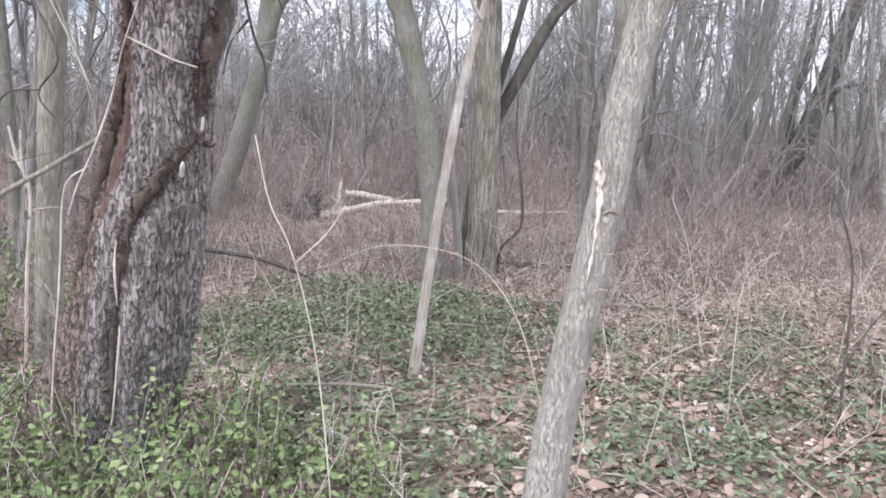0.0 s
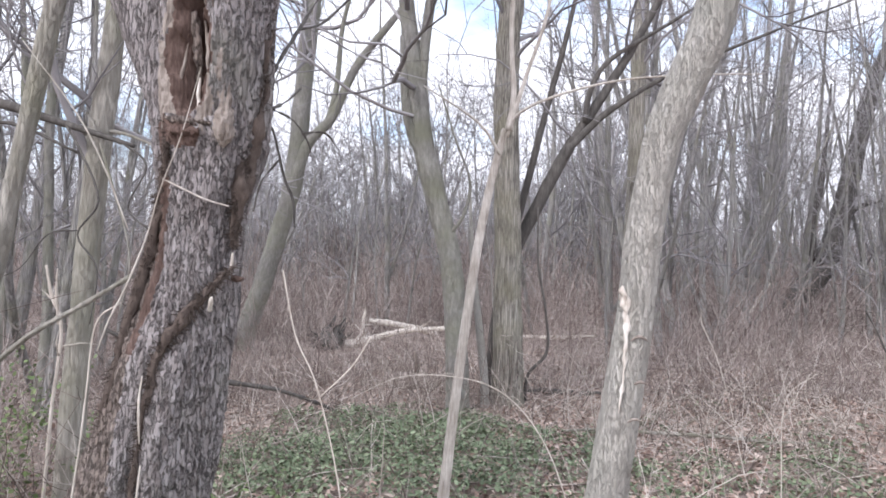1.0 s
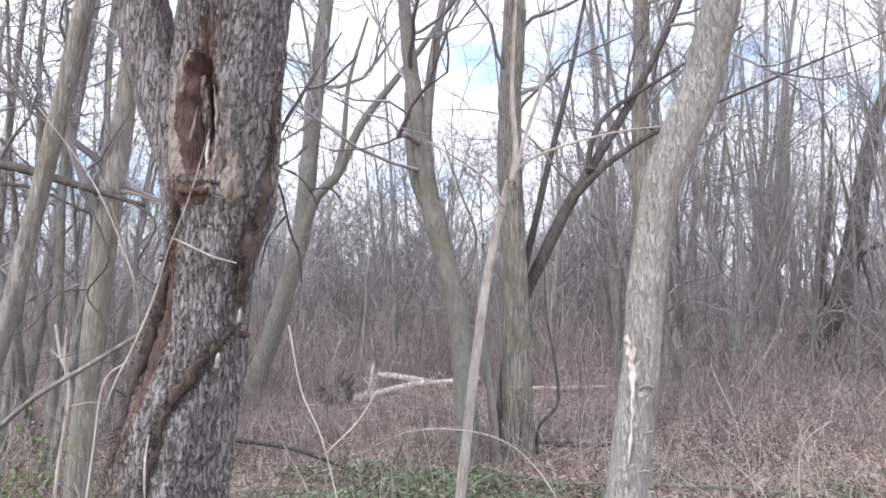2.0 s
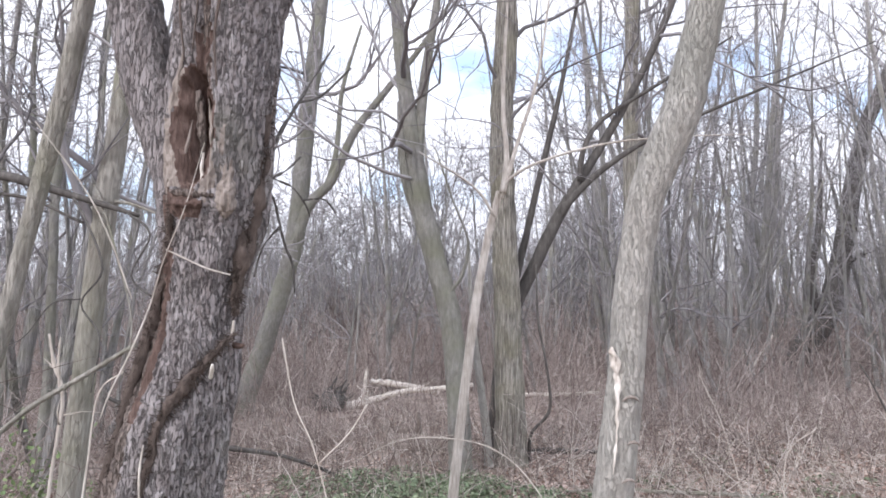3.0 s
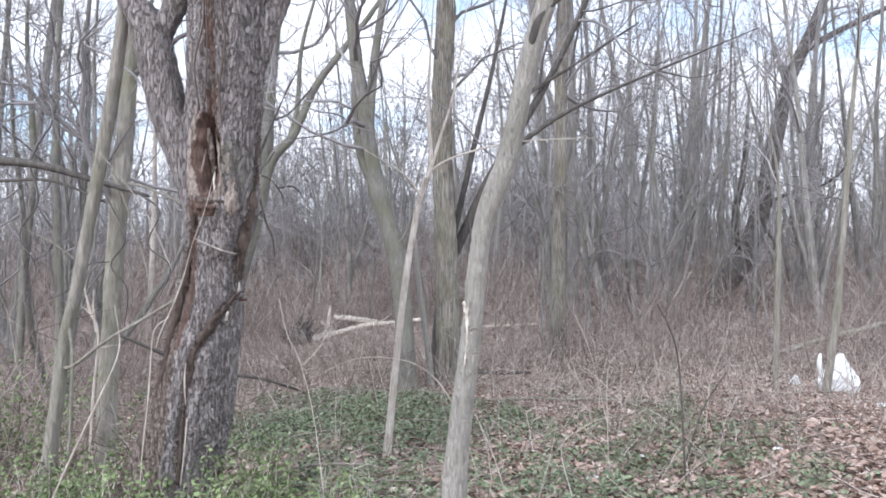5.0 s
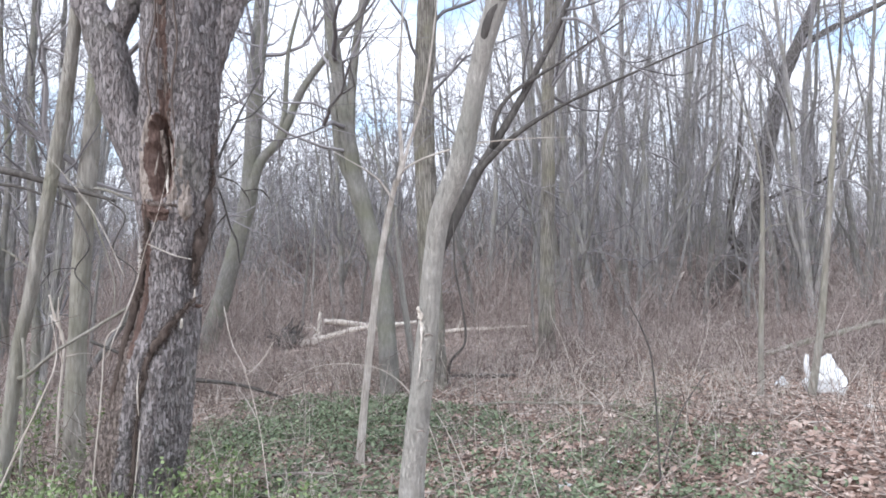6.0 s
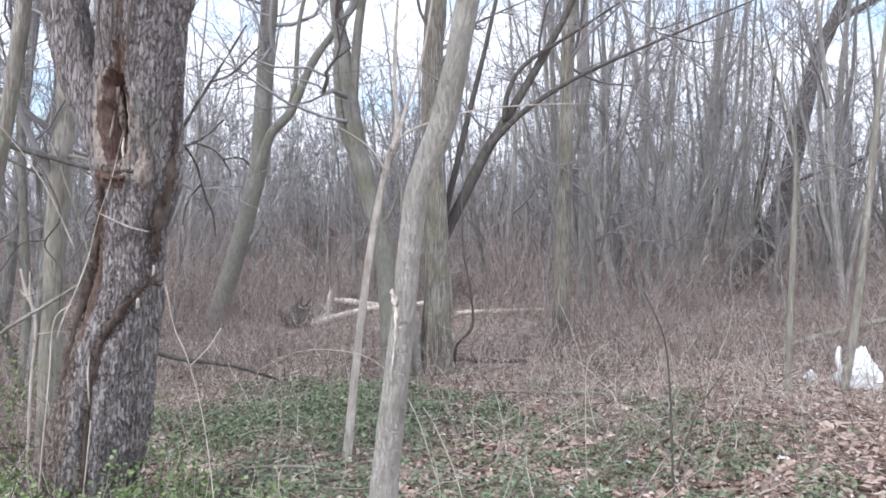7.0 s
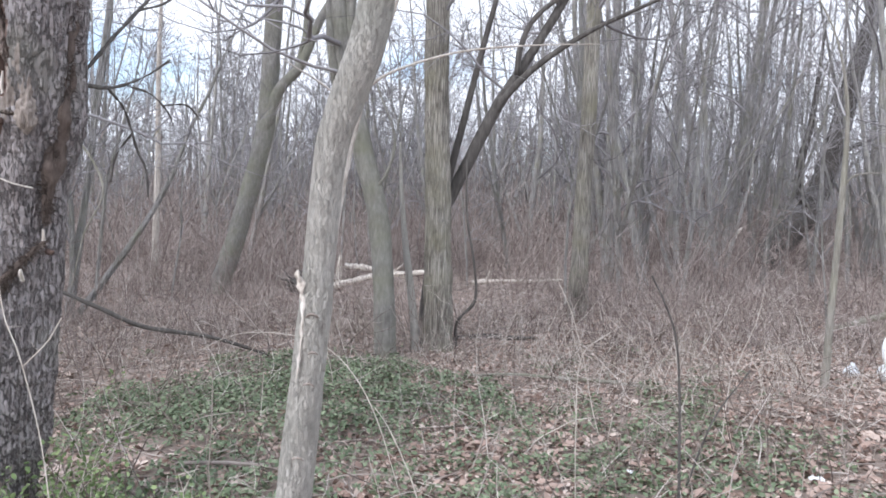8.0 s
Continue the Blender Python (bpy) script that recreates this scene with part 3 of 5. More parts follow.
# ---- trees with a shape of their own ----
def build_tree(name, rows, mat, label, limbs=(), sides=18, steps=10, rough=0.02, grip=9.0, crown=(), seed=1, knots=(), crown_label="bare thin twigs", group="", ridges=0.0, limb_mat=None):
    """rows: (x, y, z, radius) from the foot up. limbs: more such lines. crown: (x, y, z, length, radius) where bare branches start."""
    gen = np.random.default_rng(seed)
    base = np.array(rows[0][:3])
    tree = thing(name, base, label, "tree", group)

    def body(part_name, rows, sides, steps):
        line = spline(rows, steps)
        grid, way = rings(line[:, :3], np.maximum(line[:, 3], 0.003), sides)
        for i in range(len(line)):
            for j in range(sides):
                p = grid[i, j]
                d = ridges * (1 - 2 * abs(noise.noise((p[0] * 55, p[1] * 55, p[2] * 9)))) + line[i, 3] * rough * (4 * noise.noise((p[0] * grip, p[1] * grip, p[2] * grip * 0.3)) + 3 * noise.noise((p[0] * grip * 3, p[1] * grip * 3, p[2] * grip * 0.5)))
                for kx, ky, kz, size, rise in knots:
                    d += rise * math.exp(-((p[0] - kx) ** 2 + (p[1] - ky) ** 2 + (p[2] - kz) ** 2) / size ** 2)
                grid[i, j] = p + way[i, j] * d
        shape = Shape()
        skin(shape, grid - base)
        return part(part_name, shape, limb_mat if limb_mat and part_name == "limb" else mat, tree)

    body("trunk", rows, sides, steps)
    for rows2 in limbs:
        body("limb", rows2, max(8, sides // 2), max(5, steps // 2))
    if crown:
        shape = Shape()
        for x, y, z, length, r in crown:
            way = gen.normal(0, 0.55, 3) + np.array([0, 0, 0.7])
            sprig(shape, np.array((x, y, z)) - base, way / np.linalg.norm(way), length, r, 0, gen)
        part("crown", shape, TWIG, tree, crown_label)
    return tree, base


def up(rows, top, n, length, r, gen, lo=0.5):
    """Starting points for bare branches along the upper part of a line."""
    line = spline(rows, 6)[:, :3]
    k = gen.integers(int(len(line) * lo), len(line), n)
    return [(*line[i], length * gen.uniform(0.6, 1.2), r * gen.uniform(0.6, 1.2)) for i in k]


g = np.random.default_rng(11)

WHITE = [(0.19, 3.90, -0.1, 0.088), (0.228, 3.875, 0.45, 0.068), (0.25, 3.86, 0.70, 0.062), (0.288, 3.838, 1.0, 0.059), (0.326, 3.81, 1.30, 0.055), (0.341, 3.80, 1.45, 0.053), (0.356, 3.79, 1.62, 0.053), (0.396, 3.757, 1.90, 0.053),
         (0.446, 3.735, 2.05, 0.057), (0.510, 3.71, 2.2, 0.059), (0.549, 3.695, 2.35, 0.057), (0.582, 3.66, 2.5, 0.052), (0.610, 3.635, 2.65, 0.050), (0.645, 3.61, 2.8, 0.050), (0.690, 3.59, 2.95, 0.052), (0.745, 3.57, 3.12, 0.050), (0.93, 3.52, 3.7, 0.042), (1.1, 3.5, 5.2, 0.03), (1.3, 3.5, 7.0, 0.012)]
white_tree, white_base = build_tree("pale_tree", WHITE, BARK_PALE, "slender leaning tree with pale smooth bark and a torn scar", limb_mat=BARK_DARK, sides=96, steps=22, rough=0.012, grip=14, ridges=0.0032,
                        limbs=[[(0.645, 3.60, 2.78, 0.012), (0.652, 3.565, 2.86, 0.022), (0.70, 3.55, 2.98, 0.019), (0.82, 3.56, 3.10, 0.016), (1.0, 3.58, 3.20, 0.013), (1.45, 3.65, 3.45, 0.008)]],
                        knots=[(0.345, 3.745, 1.30, 0.022, 0.008), (0.325, 3.745, 1.16, 0.03, -0.005), (0.35, 3.74, 1.09, 0.03, 0.007), (0.31, 3.74, 0.97, 0.05, 0.006), (0.47, 3.745, 2.10, 0.05, 0.006), (0.60, 3.75, 2.6, 0.03, 0.006), (0.26, 3.735, 0.7, 0.05, 0.006)],
                        crown=[(1.0, 3.52, 4.2, 1.6, 0.02), (1.1, 3.5, 5.2, 1.6, 0.018), (1.2, 3.5, 6, 1.5, 0.015), (1.35, 3.63, 3.4, 1.3, 0.012)], seed=4)


def pale_tree_marks():
    trunk = [c for c in white_tree.children if c.name.startswith("trunk")][0]
    scar = Shape()
    line = spline([(0.280, 3.760, 1.10, 0.001), (0.289, 3.757, 1.17, 0.004), (0.296, 3.758, 1.25, 0.0045), (0.300, 3.758, 1.33, 0.007), (0.299, 3.755, 1.38, 0.006), (0.294, 3.750, 1.43, 0.010), (0.286, 3.746, 1.462, 0.010), (0.283, 3.743, 1.478, 0.003)], 12)
    grid, way = rings(line[:, :3], line[:, 3], 12)
    for i in range(len(line)):
        for j in range(12):
            p = grid[i, j]
            grid[i, j] = p + way[i, j] * line[i, 3] * 1.5 * noise.noise((p[0] * 90, p[1] * 90, p[2] * 38))
    skin(scar, grid - white_base)
    part("scar", scar, WOOD_PALE, trunk, "torn strip of bare white wood")
    for x, z, r in ((0.336, 1.318, 0.017), (0.34, 1.19, 0.012), (0.325, 1.08, 0.014), (0.29, 0.82, 0.014)):
        knot = Shape()
        brow = [(x + r * 1.5 * a, 3.742 + 0.008 * a * a, z + r * (0.7 - 0.9 * a * a)) for a in np.linspace(-1, 1, 9)]
        tube(knot, np.array(brow) - white_base, [0.001, 0.003, 0.0042, 0.0045, 0.005, 0.0045, 0.0036, 0.003, 0.001], 6)
        part("knot", knot, WOOD_WEATHERED, trunk, "brown brow-shaped knot")


pale_tree_marks()

THIN = [(-0.345, 6.1, -0.05, 0.05), (-0.325, 6.1, 0.04, 0.040), (-0.275, 6.1, 0.55, 0.033), (-0.222, 6.1, 1.03, 0.031), (-0.163, 6.1, 1.5, 0.030), (-0.122, 6.1, 1.78, 0.0285), (-0.078, 6.1, 2.02, 0.027), (-0.038, 6.1, 2.22, 0.025), (0.03, 6.1, 2.48, 0.022)]
build_tree("sapling", THIN, BARK_BEIGE, "thin pale-barked sapling with forking top", sides=18, steps=10, rough=0.015, grip=16, seed=5,
           limbs=[[(0.04, 6.05, 2.42, 0.013), (0.09, 6.04, 2.55, 0.011), (0.3, 6.0, 2.66, 0.009), (0.7, 5.95, 2.76, 0.007), (1.15, 5.9, 2.79, 0.005), (1.6, 5.9, 2.80, 0.003)],
                  [(0.05, 6.05, 2.46, 0.026), (0.08, 6.08, 2.7, 0.02), (0.06, 6.1, 3.2, 0.015), (0.12, 6.1, 4.2, 0.006)],
                  [(0.05, 6.05, 2.46, 0.02), (0.15, 6.08, 2.8, 0.014), (0.30, 6.1, 3.3, 0.011), (0.42, 6.1, 4.1, 0.005)],
                  [(0.0, 6.05, 2.3, 0.012), (-0.15, 6.0, 2.5, 0.008), (-0.5, 5.95, 2.72, 0.004)]],
           knots=[(-0.17, 6.0, 1.37, 0.03, 0.008), (-0.27, 6.0, 0.6, 0.03, 0.006)])

LEFT = [(-2.97, 6.4, -0.3, 0.123), (-2.96, 6.4, 0.0, 0.100), (-2.96, 6.4, 0.51, 0.090), (-2.93, 6.4, 1.23, 0.081), (-2.90, 6.4, 1.85, 0.083), (-2.85, 6.4, 2.57, 0.084), (-2.80, 6.4, 3.15, 0.076), (-2.76, 6.4, 3.9, 0.062), (-2.6, 6.4, 6.5, 0.035), (-2.6, 6.4, 8.5, 0.013)]
build_tree("young_tree", LEFT, BARK_MOSSY, "straight young tree with grey-green bark", sides=24, steps=10, rough=0.016, grip=10, seed=6, crown=up(LEFT, 9, 9, 2.0, 0.03, g),
           limbs=[[(-2.86, 6.4, 2.5, 0.04), (-3.0, 6.3, 2.46, 0.02)],
                  [(-2.86, 6.4, 2.5, 0.018), (-2.6, 6.35, 2.45, 0.012), (-2.2, 6.3, 2.25, 0.010), (-1.95, 6.3, 1.85, 0.008), (-2.1, 6.3, 1.5, 0.006), (-2.2, 6.3, 1.1, 0.004)],
                  [(-2.95, 6.38, 2.62, 0.012), (-2.8, 6.25, 2.45, 0.010), (-2.65, 6.2, 2.1, 0.008), (-2.5, 6.2, 1.6, 0.006), (-2.55, 6.2, 1.2, 0.004)]])

build_tree("bent_tree", [(-7.6, 6.6, 0.0, 0.09), (-7.0, 6.5, 1.2, 0.07), (-5.9, 6.4, 2.1, 0.055), (-4.9, 6.3, 2.42, 0.046), (-4.2, 6.25, 2.66, 0.042), (-3.6, 6.2, 2.66, 0.036), (-3.0, 6.2, 2.5, 0.026), (-2.5, 6.2, 2.35, 0.014)], BARK_DARK,
           "dark crooked stem arching low across the wood", sides=12, steps=8, seed=23, crown=[(-4.9, 6.3, 2.42, 1.4, 0.016), (-4.2, 6.25, 2.66, 1.5, 0.018), (-3.6, 6.2, 2.66, 1.2, 0.014), (-5.9, 6.4, 2.1, 1.5, 0.018), (-3.2, 6.2, 2.55, 1.0, 0.01), (-4.5, 6.3, 2.5, 1.6, 0.016)],
           limbs=[[(-4.4, 6.27, 2.6, 0.0124), (-4.0, 6.2, 2.5, 0.0136), (-3.4, 6.2, 2.5, 0.0124), (-2.9, 6.2, 2.3, 0.0087)],
                  [(-3.0, 6.2, 2.5, 0.0099), (-2.82, 6.1, 2.3, 0.0081), (-2.62, 6.0, 1.95, 0.0074), (-2.72, 5.95, 1.72, 0.0062), (-2.55, 5.9, 1.5, 0.0056), (-2.58, 5.9, 1.15, 0.0031)],
                  [(-2.6, 6.2, 2.38, 0.0074), (-2.36, 6.1, 2.2, 0.0074), (-2.42, 6.0, 1.9, 0.0062), (-2.2, 5.95, 1.7, 0.0056), (-2.28, 5.9, 1.42, 0.0037)],
                  [(-2.75, 6.0, 1.75, 0.005), (-2.95, 6.0, 1.72, 0.005), (-3.12, 6.0, 1.5, 0.0037), (-3.3, 6.0, 1.42, 0.0025)],
                  [(-3.6, 6.2, 2.66, 0.0087), (-3.45, 6.1, 2.3, 0.0074), (-3.55, 6.0, 2.0, 0.0062), (-3.4, 6.0, 1.7, 0.0043), (-3.5, 6.0, 1.4, 0.0025)]])

SLIM = [(-2.60, 4.76, -0.2, 0.06), (-2.56, 4.76, 0.3, 0.05), (-2.50, 4.76, 0.75, 0.046), (-2.45, 4.76, 1.2, 0.042), (-2.38, 4.76, 1.5, 0.042), (-2.31, 4.76, 1.9, 0.041), (-2.22, 4.76, 2.4, 0.044), (-2.13, 4.76, 2.95, 0.046), (-2.07, 4.76, 3.45, 0.04), (-1.9, 4.8, 5.2, 0.025), (-1.8, 4.8, 6.5, 0.01)]
build_tree("young_tree", SLIM, BARK_MOSSY, "slim leaning young tree with smooth grey-green bark", sides=16, steps=9, rough=0.02, grip=12, seed=7,
           limbs=[[(-2.45, 4.76, 0.99, 0.018), (-2.32, 4.66, 1.03, 0.013), (-2.06, 4.55, 1.20, 0.012), (-1.8, 4.50, 1.34, 0.011), (-1.57, 4.46, 1.47, 0.010)],
                  [(-2.43, 4.76, 1.3, 0.016), (-2.37, 4.7, 1.15, 0.012), (-2.34, 4.65, 0.85, 0.012), (-2.33, 4.6, 0.4, 0.010)],
                  [(-2.33, 4.76, 1.7, 0.008), (-2.5, 4.7, 1.85, 0.006), (-2.75, 4.6, 2.0, 0.003)]],
           crown=[(-1.9, 4.8, 5.0, 1.2, 0.014), (-1.85, 4.8, 6, 1.2, 0.012)])

LACY = [[(-4.95, 9.0, -0.25, 0.07), (-4.88, 9.0, 0.8, 0.055), (-4.91, 9.0, 1.9, 0.052), (-4.96, 9.0, 3.0, 0.05), (-4.96, 9.0, 3.6, 0.048), (-4.96, 9.0, 4.3, 0.042), (-4.93, 9.0, 5.1, 0.03), (-4.9, 9.0, 6.6, 0.010)],
        [(-5.45, 9.0, -0.25, 0.06), (-5.36, 9.0, 1.7, 0.045), (-5.26, 9.0, 2.8, 0.042), (-5.27, 9.0, 3.6, 0.04), (-5.36, 9.0, 4.7, 0.028), (-5.34, 9.0, 5.5, 0.02), (-5.2, 9.0, 6.6, 0.008)]]
for lacy in LACY:
    build_tree("crooked_young_tree", lacy, BARK_GREY, "thin crooked young tree with a lacy bare crown", sides=12, steps=8, rough=0.03, grip=8, seed=len(lacy) + 24,
               crown=[(x, y, z, 1.5, 0.014) for x, y, z, _ in lacy[2:-1]] + [(x, y, z + 0.35, 1.3, 0.012) for x, y, z, _ in lacy[2:-1]] + [(x, y, z + 0.6, 1.2, 0.010) for x, y, z, _ in lacy[3:-1]])

FORKED = [(-0.30, 9.4, -0.08, 0.17), (-0.31, 9.4, 0.1, 0.14), (-0.34, 9.4, 0.85, 0.125), (-0.42, 9.4, 1.68, 0.124), (-0.57, 9.4, 2.30, 0.124), (-0.74, 9.4, 2.91, 0.128), (-0.84, 9.4, 3.46, 0.12), (-0.93, 9.4, 4.15, 0.105), (-1.01, 9.4, 4.70, 0.09), (-1.10, 9.4, 5.6, 0.075), (-1.3, 9.4, 8.0, 0.05), (-1.2, 9.4, 10.5, 0.02)]
build_tree("forked_tree", FORKED, BARK_GREY, "grey-barked tree with a twin stem", sides=22, steps=9, rough=0.02, grip=8, seed=8, crown=up(FORKED, 9, 10, 2.6, 0.035, g, 0.45),
           limbs=[[(-0.82, 9.38, 3.2, 0.05), (-0.80, 9.4, 3.96, 0.066), (-0.76, 9.4, 4.46, 0.061), (-0.68, 9.4, 5.08, 0.054), (-0.6, 9.4, 5.6, 0.046), (-0.3, 9.4, 8, 0.02)],
                  [(-0.74, 9.36, 2.8, 0.05), (-0.92, 9.34, 3.2, 0.055), (-1.0, 9.34, 3.7, 0.05), (-1.04, 9.34, 4.3, 0.03)],
                  [(-0.46, 9.35, 2.0, 0.025), (-0.3, 9.3, 2.2, 0.02), (-0.22, 9.3, 2.6, 0.016), (-0.4, 9.3, 3.1, 0.012), (-0.6, 9.25, 3.7, 0.008)]])

TALL = [(0.29, 9.9, -0.1, 0.25), (0.28, 9.9, 0.16, 0.19), (0.26, 9.9, 1.28, 0.162), (0.24, 9.9, 2.24, 0.15), (0.21, 9.9, 3.05, 0.146), (0.20, 9.9, 4.27, 0.14), (0.27, 9.9, 5.5, 0.136), (0.3, 9.9, 8, 0.1), (0.35, 9.9, 12, 0.03)]
build_tree("tall_tree", TALL, BARK_FURROWED, "tall straight tree with furrowed olive-brown bark", sides=90, steps=26, ridges=0.008, rough=0.03, grip=9, seed=9, crown=up(TALL, 9, 10, 2.8, 0.04, g, 0.6))

LEAN = [(0.07, 10.2, -0.1, 0.11), (0.08, 10.2, 0.1, 0.092), (0.14, 10.2, 0.92, 0.086), (0.29, 10.2, 1.72, 0.082), (0.58, 10.2, 2.36, 0.080), (0.90, 10.2, 3.0, 0.078), (1.18, 10.2, 3.48, 0.064), (1.62, 10.2, 4.19, 0.056), (2.10, 10.2, 5.07, 0.046), (2.5, 10.2, 6.0, 0.045), (3.2, 10.2, 8.0, 0.015)]
build_tree("leaning_tree", LEAN, BARK_DARK, "dark slanting tree with several stems", sides=18, steps=9, rough=0.02, grip=9, seed=10, crown=up(LEAN, 9, 9, 2.0, 0.025, g, 0.55),
           limbs=[[(0.95, 10.18, 3.05, 0.05), (1.05, 10.15, 3.22, 0.05), (1.42, 10.1, 3.59, 0.042), (1.94, 10.1, 3.95, 0.032), (2.54, 10.1, 4.26, 0.024), (3.8, 10.1, 4.8, 0.015), (5, 10.1, 5.3, 0.008)],
                  [(0.22, 10.2, 1.5, 0.05), (0.28, 10.18, 1.85, 0.056), (0.46, 10.15, 2.6, 0.048), (0.71, 10.15, 3.64, 0.04), (0.95, 10.15, 4.6, 0.033), (1.2, 10.2, 5.8, 0.024), (1.5, 10.2, 7.5, 0.012)],
                  [(1.2, 10.15, 3.5, 0.04), (1.25, 10.1, 3.9, 0.036), (1.5, 10.1, 4.3, 0.03), (2.2, 10.1, 4.75, 0.022), (3.2, 10.1, 5.4, 0.012)]])

build_tree("vine_stem", [(0.50, 10.0, -0.05, 0.028), (0.52, 9.95, 0.36, 0.0196), (0.74, 9.9, 0.66, 0.0182), (0.71, 9.85, 1.17, 0.014), (0.62, 9.85, 1.70, 0.014), (0.6, 9.85, 2.4, 0.0084)], BARK_DARK, "twisted dark brown woody vine", sides=10, steps=8, seed=12)
build_tree("snapped_sapling", [(0.02, 9.75, -0.05, 0.07), (0.01, 9.75, 0.1, 0.055), (-0.02, 9.75, 0.48, 0.05), (-0.08, 9.75, 0.94, 0.046), (-0.14, 9.75, 1.41, 0.04), (-0.2, 9.75, 2.1, 0.025), (-0.22, 9.75, 2.6, 0.012)], BARK_PALE, "pale sapling snapped off among larger trunks", sides=12, steps=8, seed=13)

POST = [(2.38, 13, -0.2, 0.2), (2.40, 13, 0.2, 0.165), (2.43, 13, 1.57, 0.138), (2.50, 13, 3.48, 0.128), (2.53, 13, 5.09, 0.126), (2.62, 13, 6.82, 0.117), (2.7, 13, 9, 0.09), (2.8, 13, 13, 0.02)]
build_tree("tall_tree", POST, BARK_FURROWED, "tall straight tree with dull brown furrowed bark", sides=18, steps=9, rough=0.03, grip=8, seed=14, crown=up(POST, 9, 12, 2.8, 0.04, g, 0.5))

BIG = [(-5.15, 16, -0.15, 0.2772), (-5.03, 16, 0.29, 0.2268), (-4.76, 16, 1.09, 0.21), (-4.42, 16, 2.28, 0.1932), (-4.09, 16, 3.61, 0.1974), (-3.96, 16, 5.35, 0.189), (-3.88, 16, 6.7, 0.1932), (-3.75, 16, 8.2, 0.168), (-3.5, 16, 11, 0.1092), (-3.4, 16, 15, 0.0252)]
build_tree("crooked_tree", BIG, BARK_GREY, "stout crooked tree with smooth grey-green bark", sides=20, steps=8, rough=0.02, grip=6, seed=15, crown=up(BIG, 9, 10, 3.2, 0.05, g, 0.55),
           limbs=[[(-4.2, 15.95, 3.3, 0.1), (-4.0, 15.9, 3.74, 0.13), (-3.75, 15.9, 4.41, 0.12), (-3.28, 15.9, 4.94, 0.105), (-2.81, 15.9, 6.01, 0.092), (-2.13, 15.9, 6.94, 0.078), (-1.32, 15.9, 8.0, 0.06), (-0.4, 15.9, 9.5, 0.03)],
                  [(-3.4, 15.9, 4.8, 0.06), (-3.2, 15.9, 5.6, 0.06), (-3.1, 15.9, 7.0, 0.05), (-2.7, 15.9, 8.5, 0.03)]])

build_tree("slim_tree", [(-7.17, 17, -0.15, 0.11), (-7.15, 17, 0.1, 0.085), (-7.06, 17, 2.7, 0.066), (-7.03, 17, 5.4, 0.05), (-6.85, 17, 9, 0.02)], BARK_BEIGE, "slim pale-barked tree standing among brush", sides=12, steps=8, seed=19,
           crown=[(-7.03, 17, 4.4, 1.8, 0.02), (-7.0, 17, 6.0, 1.8, 0.02), (-6.95, 17, 7.4, 1.6, 0.016)])

SAP_A = [(3.78, 7.4, 0.2, 0.042), (3.80, 7.4, 0.37, 0.033), (3.83, 7.4, 1.11, 0.028), (3.87, 7.4, 1.93, 0.025), (3.88, 7.4, 2.64, 0.015), (3.77, 7.4, 3.23, 0.008), (3.52, 7.4, 3.77, 0.006), (3.3, 7.4, 4.6, 0.003)]
build_tree("sapling", SAP_A, BARK_MOSSY, "thin straight greyish sapling", sides=12, steps=8, rough=0.02, seed=16, crown=[(3.86, 7.4, 2.6, 1.0, 0.009), (3.7, 7.4, 3.4, 0.9, 0.008)],
           limbs=[[(3.87, 7.4, 2.0, 0.01), (3.95, 7.35, 2.1, 0.008), (4.15, 7.3, 2.12, 0.005)]])
SAP_B = [(4.36, 7.5, 0.1, 0.052), (4.39, 7.5, 0.24, 0.044), (4.52, 7.5, 0.98, 0.038), (4.62, 7.5, 1.87, 0.033), (4.71, 7.5, 2.76, 0.028), (4.79, 7.5, 3.53, 0.023), (4.87, 7.5, 4.2, 0.018), (5.0, 7.5, 5.6, 0.008)]
build_tree("sapling", SAP_B, BARK_MOSSY, "thin pale sapling leaning over a white bag", sides=14, steps=8, rough=0.02, seed=17, crown=[(4.75, 7.5, 3.2, 1.2, 0.010), (4.85, 7.5, 4.0, 1.2, 0.010), (4.68, 7.5, 2.4, 0.9, 0.008)])

SLOPE = [(8.2, 24, -0.3, 0.6), (9.01, 24, 0.1, 0.5), (10.1, 24, 0.95, 0.45), (11.2, 24, 2.44, 0.37), (11.83, 24, 4.40, 0.30), (12.26, 24, 6.37, 0.27), (12.79, 24, 8.35, 0.24), (13.31, 24, 9.54, 0.21), (14.03, 24, 11.1, 0.17), (15, 24, 14, 0.1), (15.5, 24, 17, 0.03)]
build_tree("leaning_tree", SLOPE, BARK_DARK, "great dark tree that leans from its root", sides=20, steps=9, rough=0.02, grip=5, seed=18, crown=up(SLOPE, 9, 12, 3.4, 0.06, g, 0.55),
           limbs=[[(13.2, 24, 9.2, 0.1), (13.33, 23.9, 9.5, 0.14), (14.2, 23.8, 10.02, 0.12), (15.37, 23.8, 10.6, 0.1), (16.75, 23.8, 11.3, 0.08), (19, 23.8, 13, 0.03)],
                  [(11.2, 23.9, 2.3, 0.12), (10.6, 23.5, 2.6, 0.14), (10.45, 23.3, 3.6, 0.12), (10.7, 23.2, 5.0, 0.09), (11, 23.2, 8, 0.03)],
                  [(11.6, 23.9, 3.8, 0.08), (12.4, 23.6, 4.3, 0.07), (13.6, 23.4, 4.6, 0.05), (14.6, 23.3, 5.4, 0.02)]])


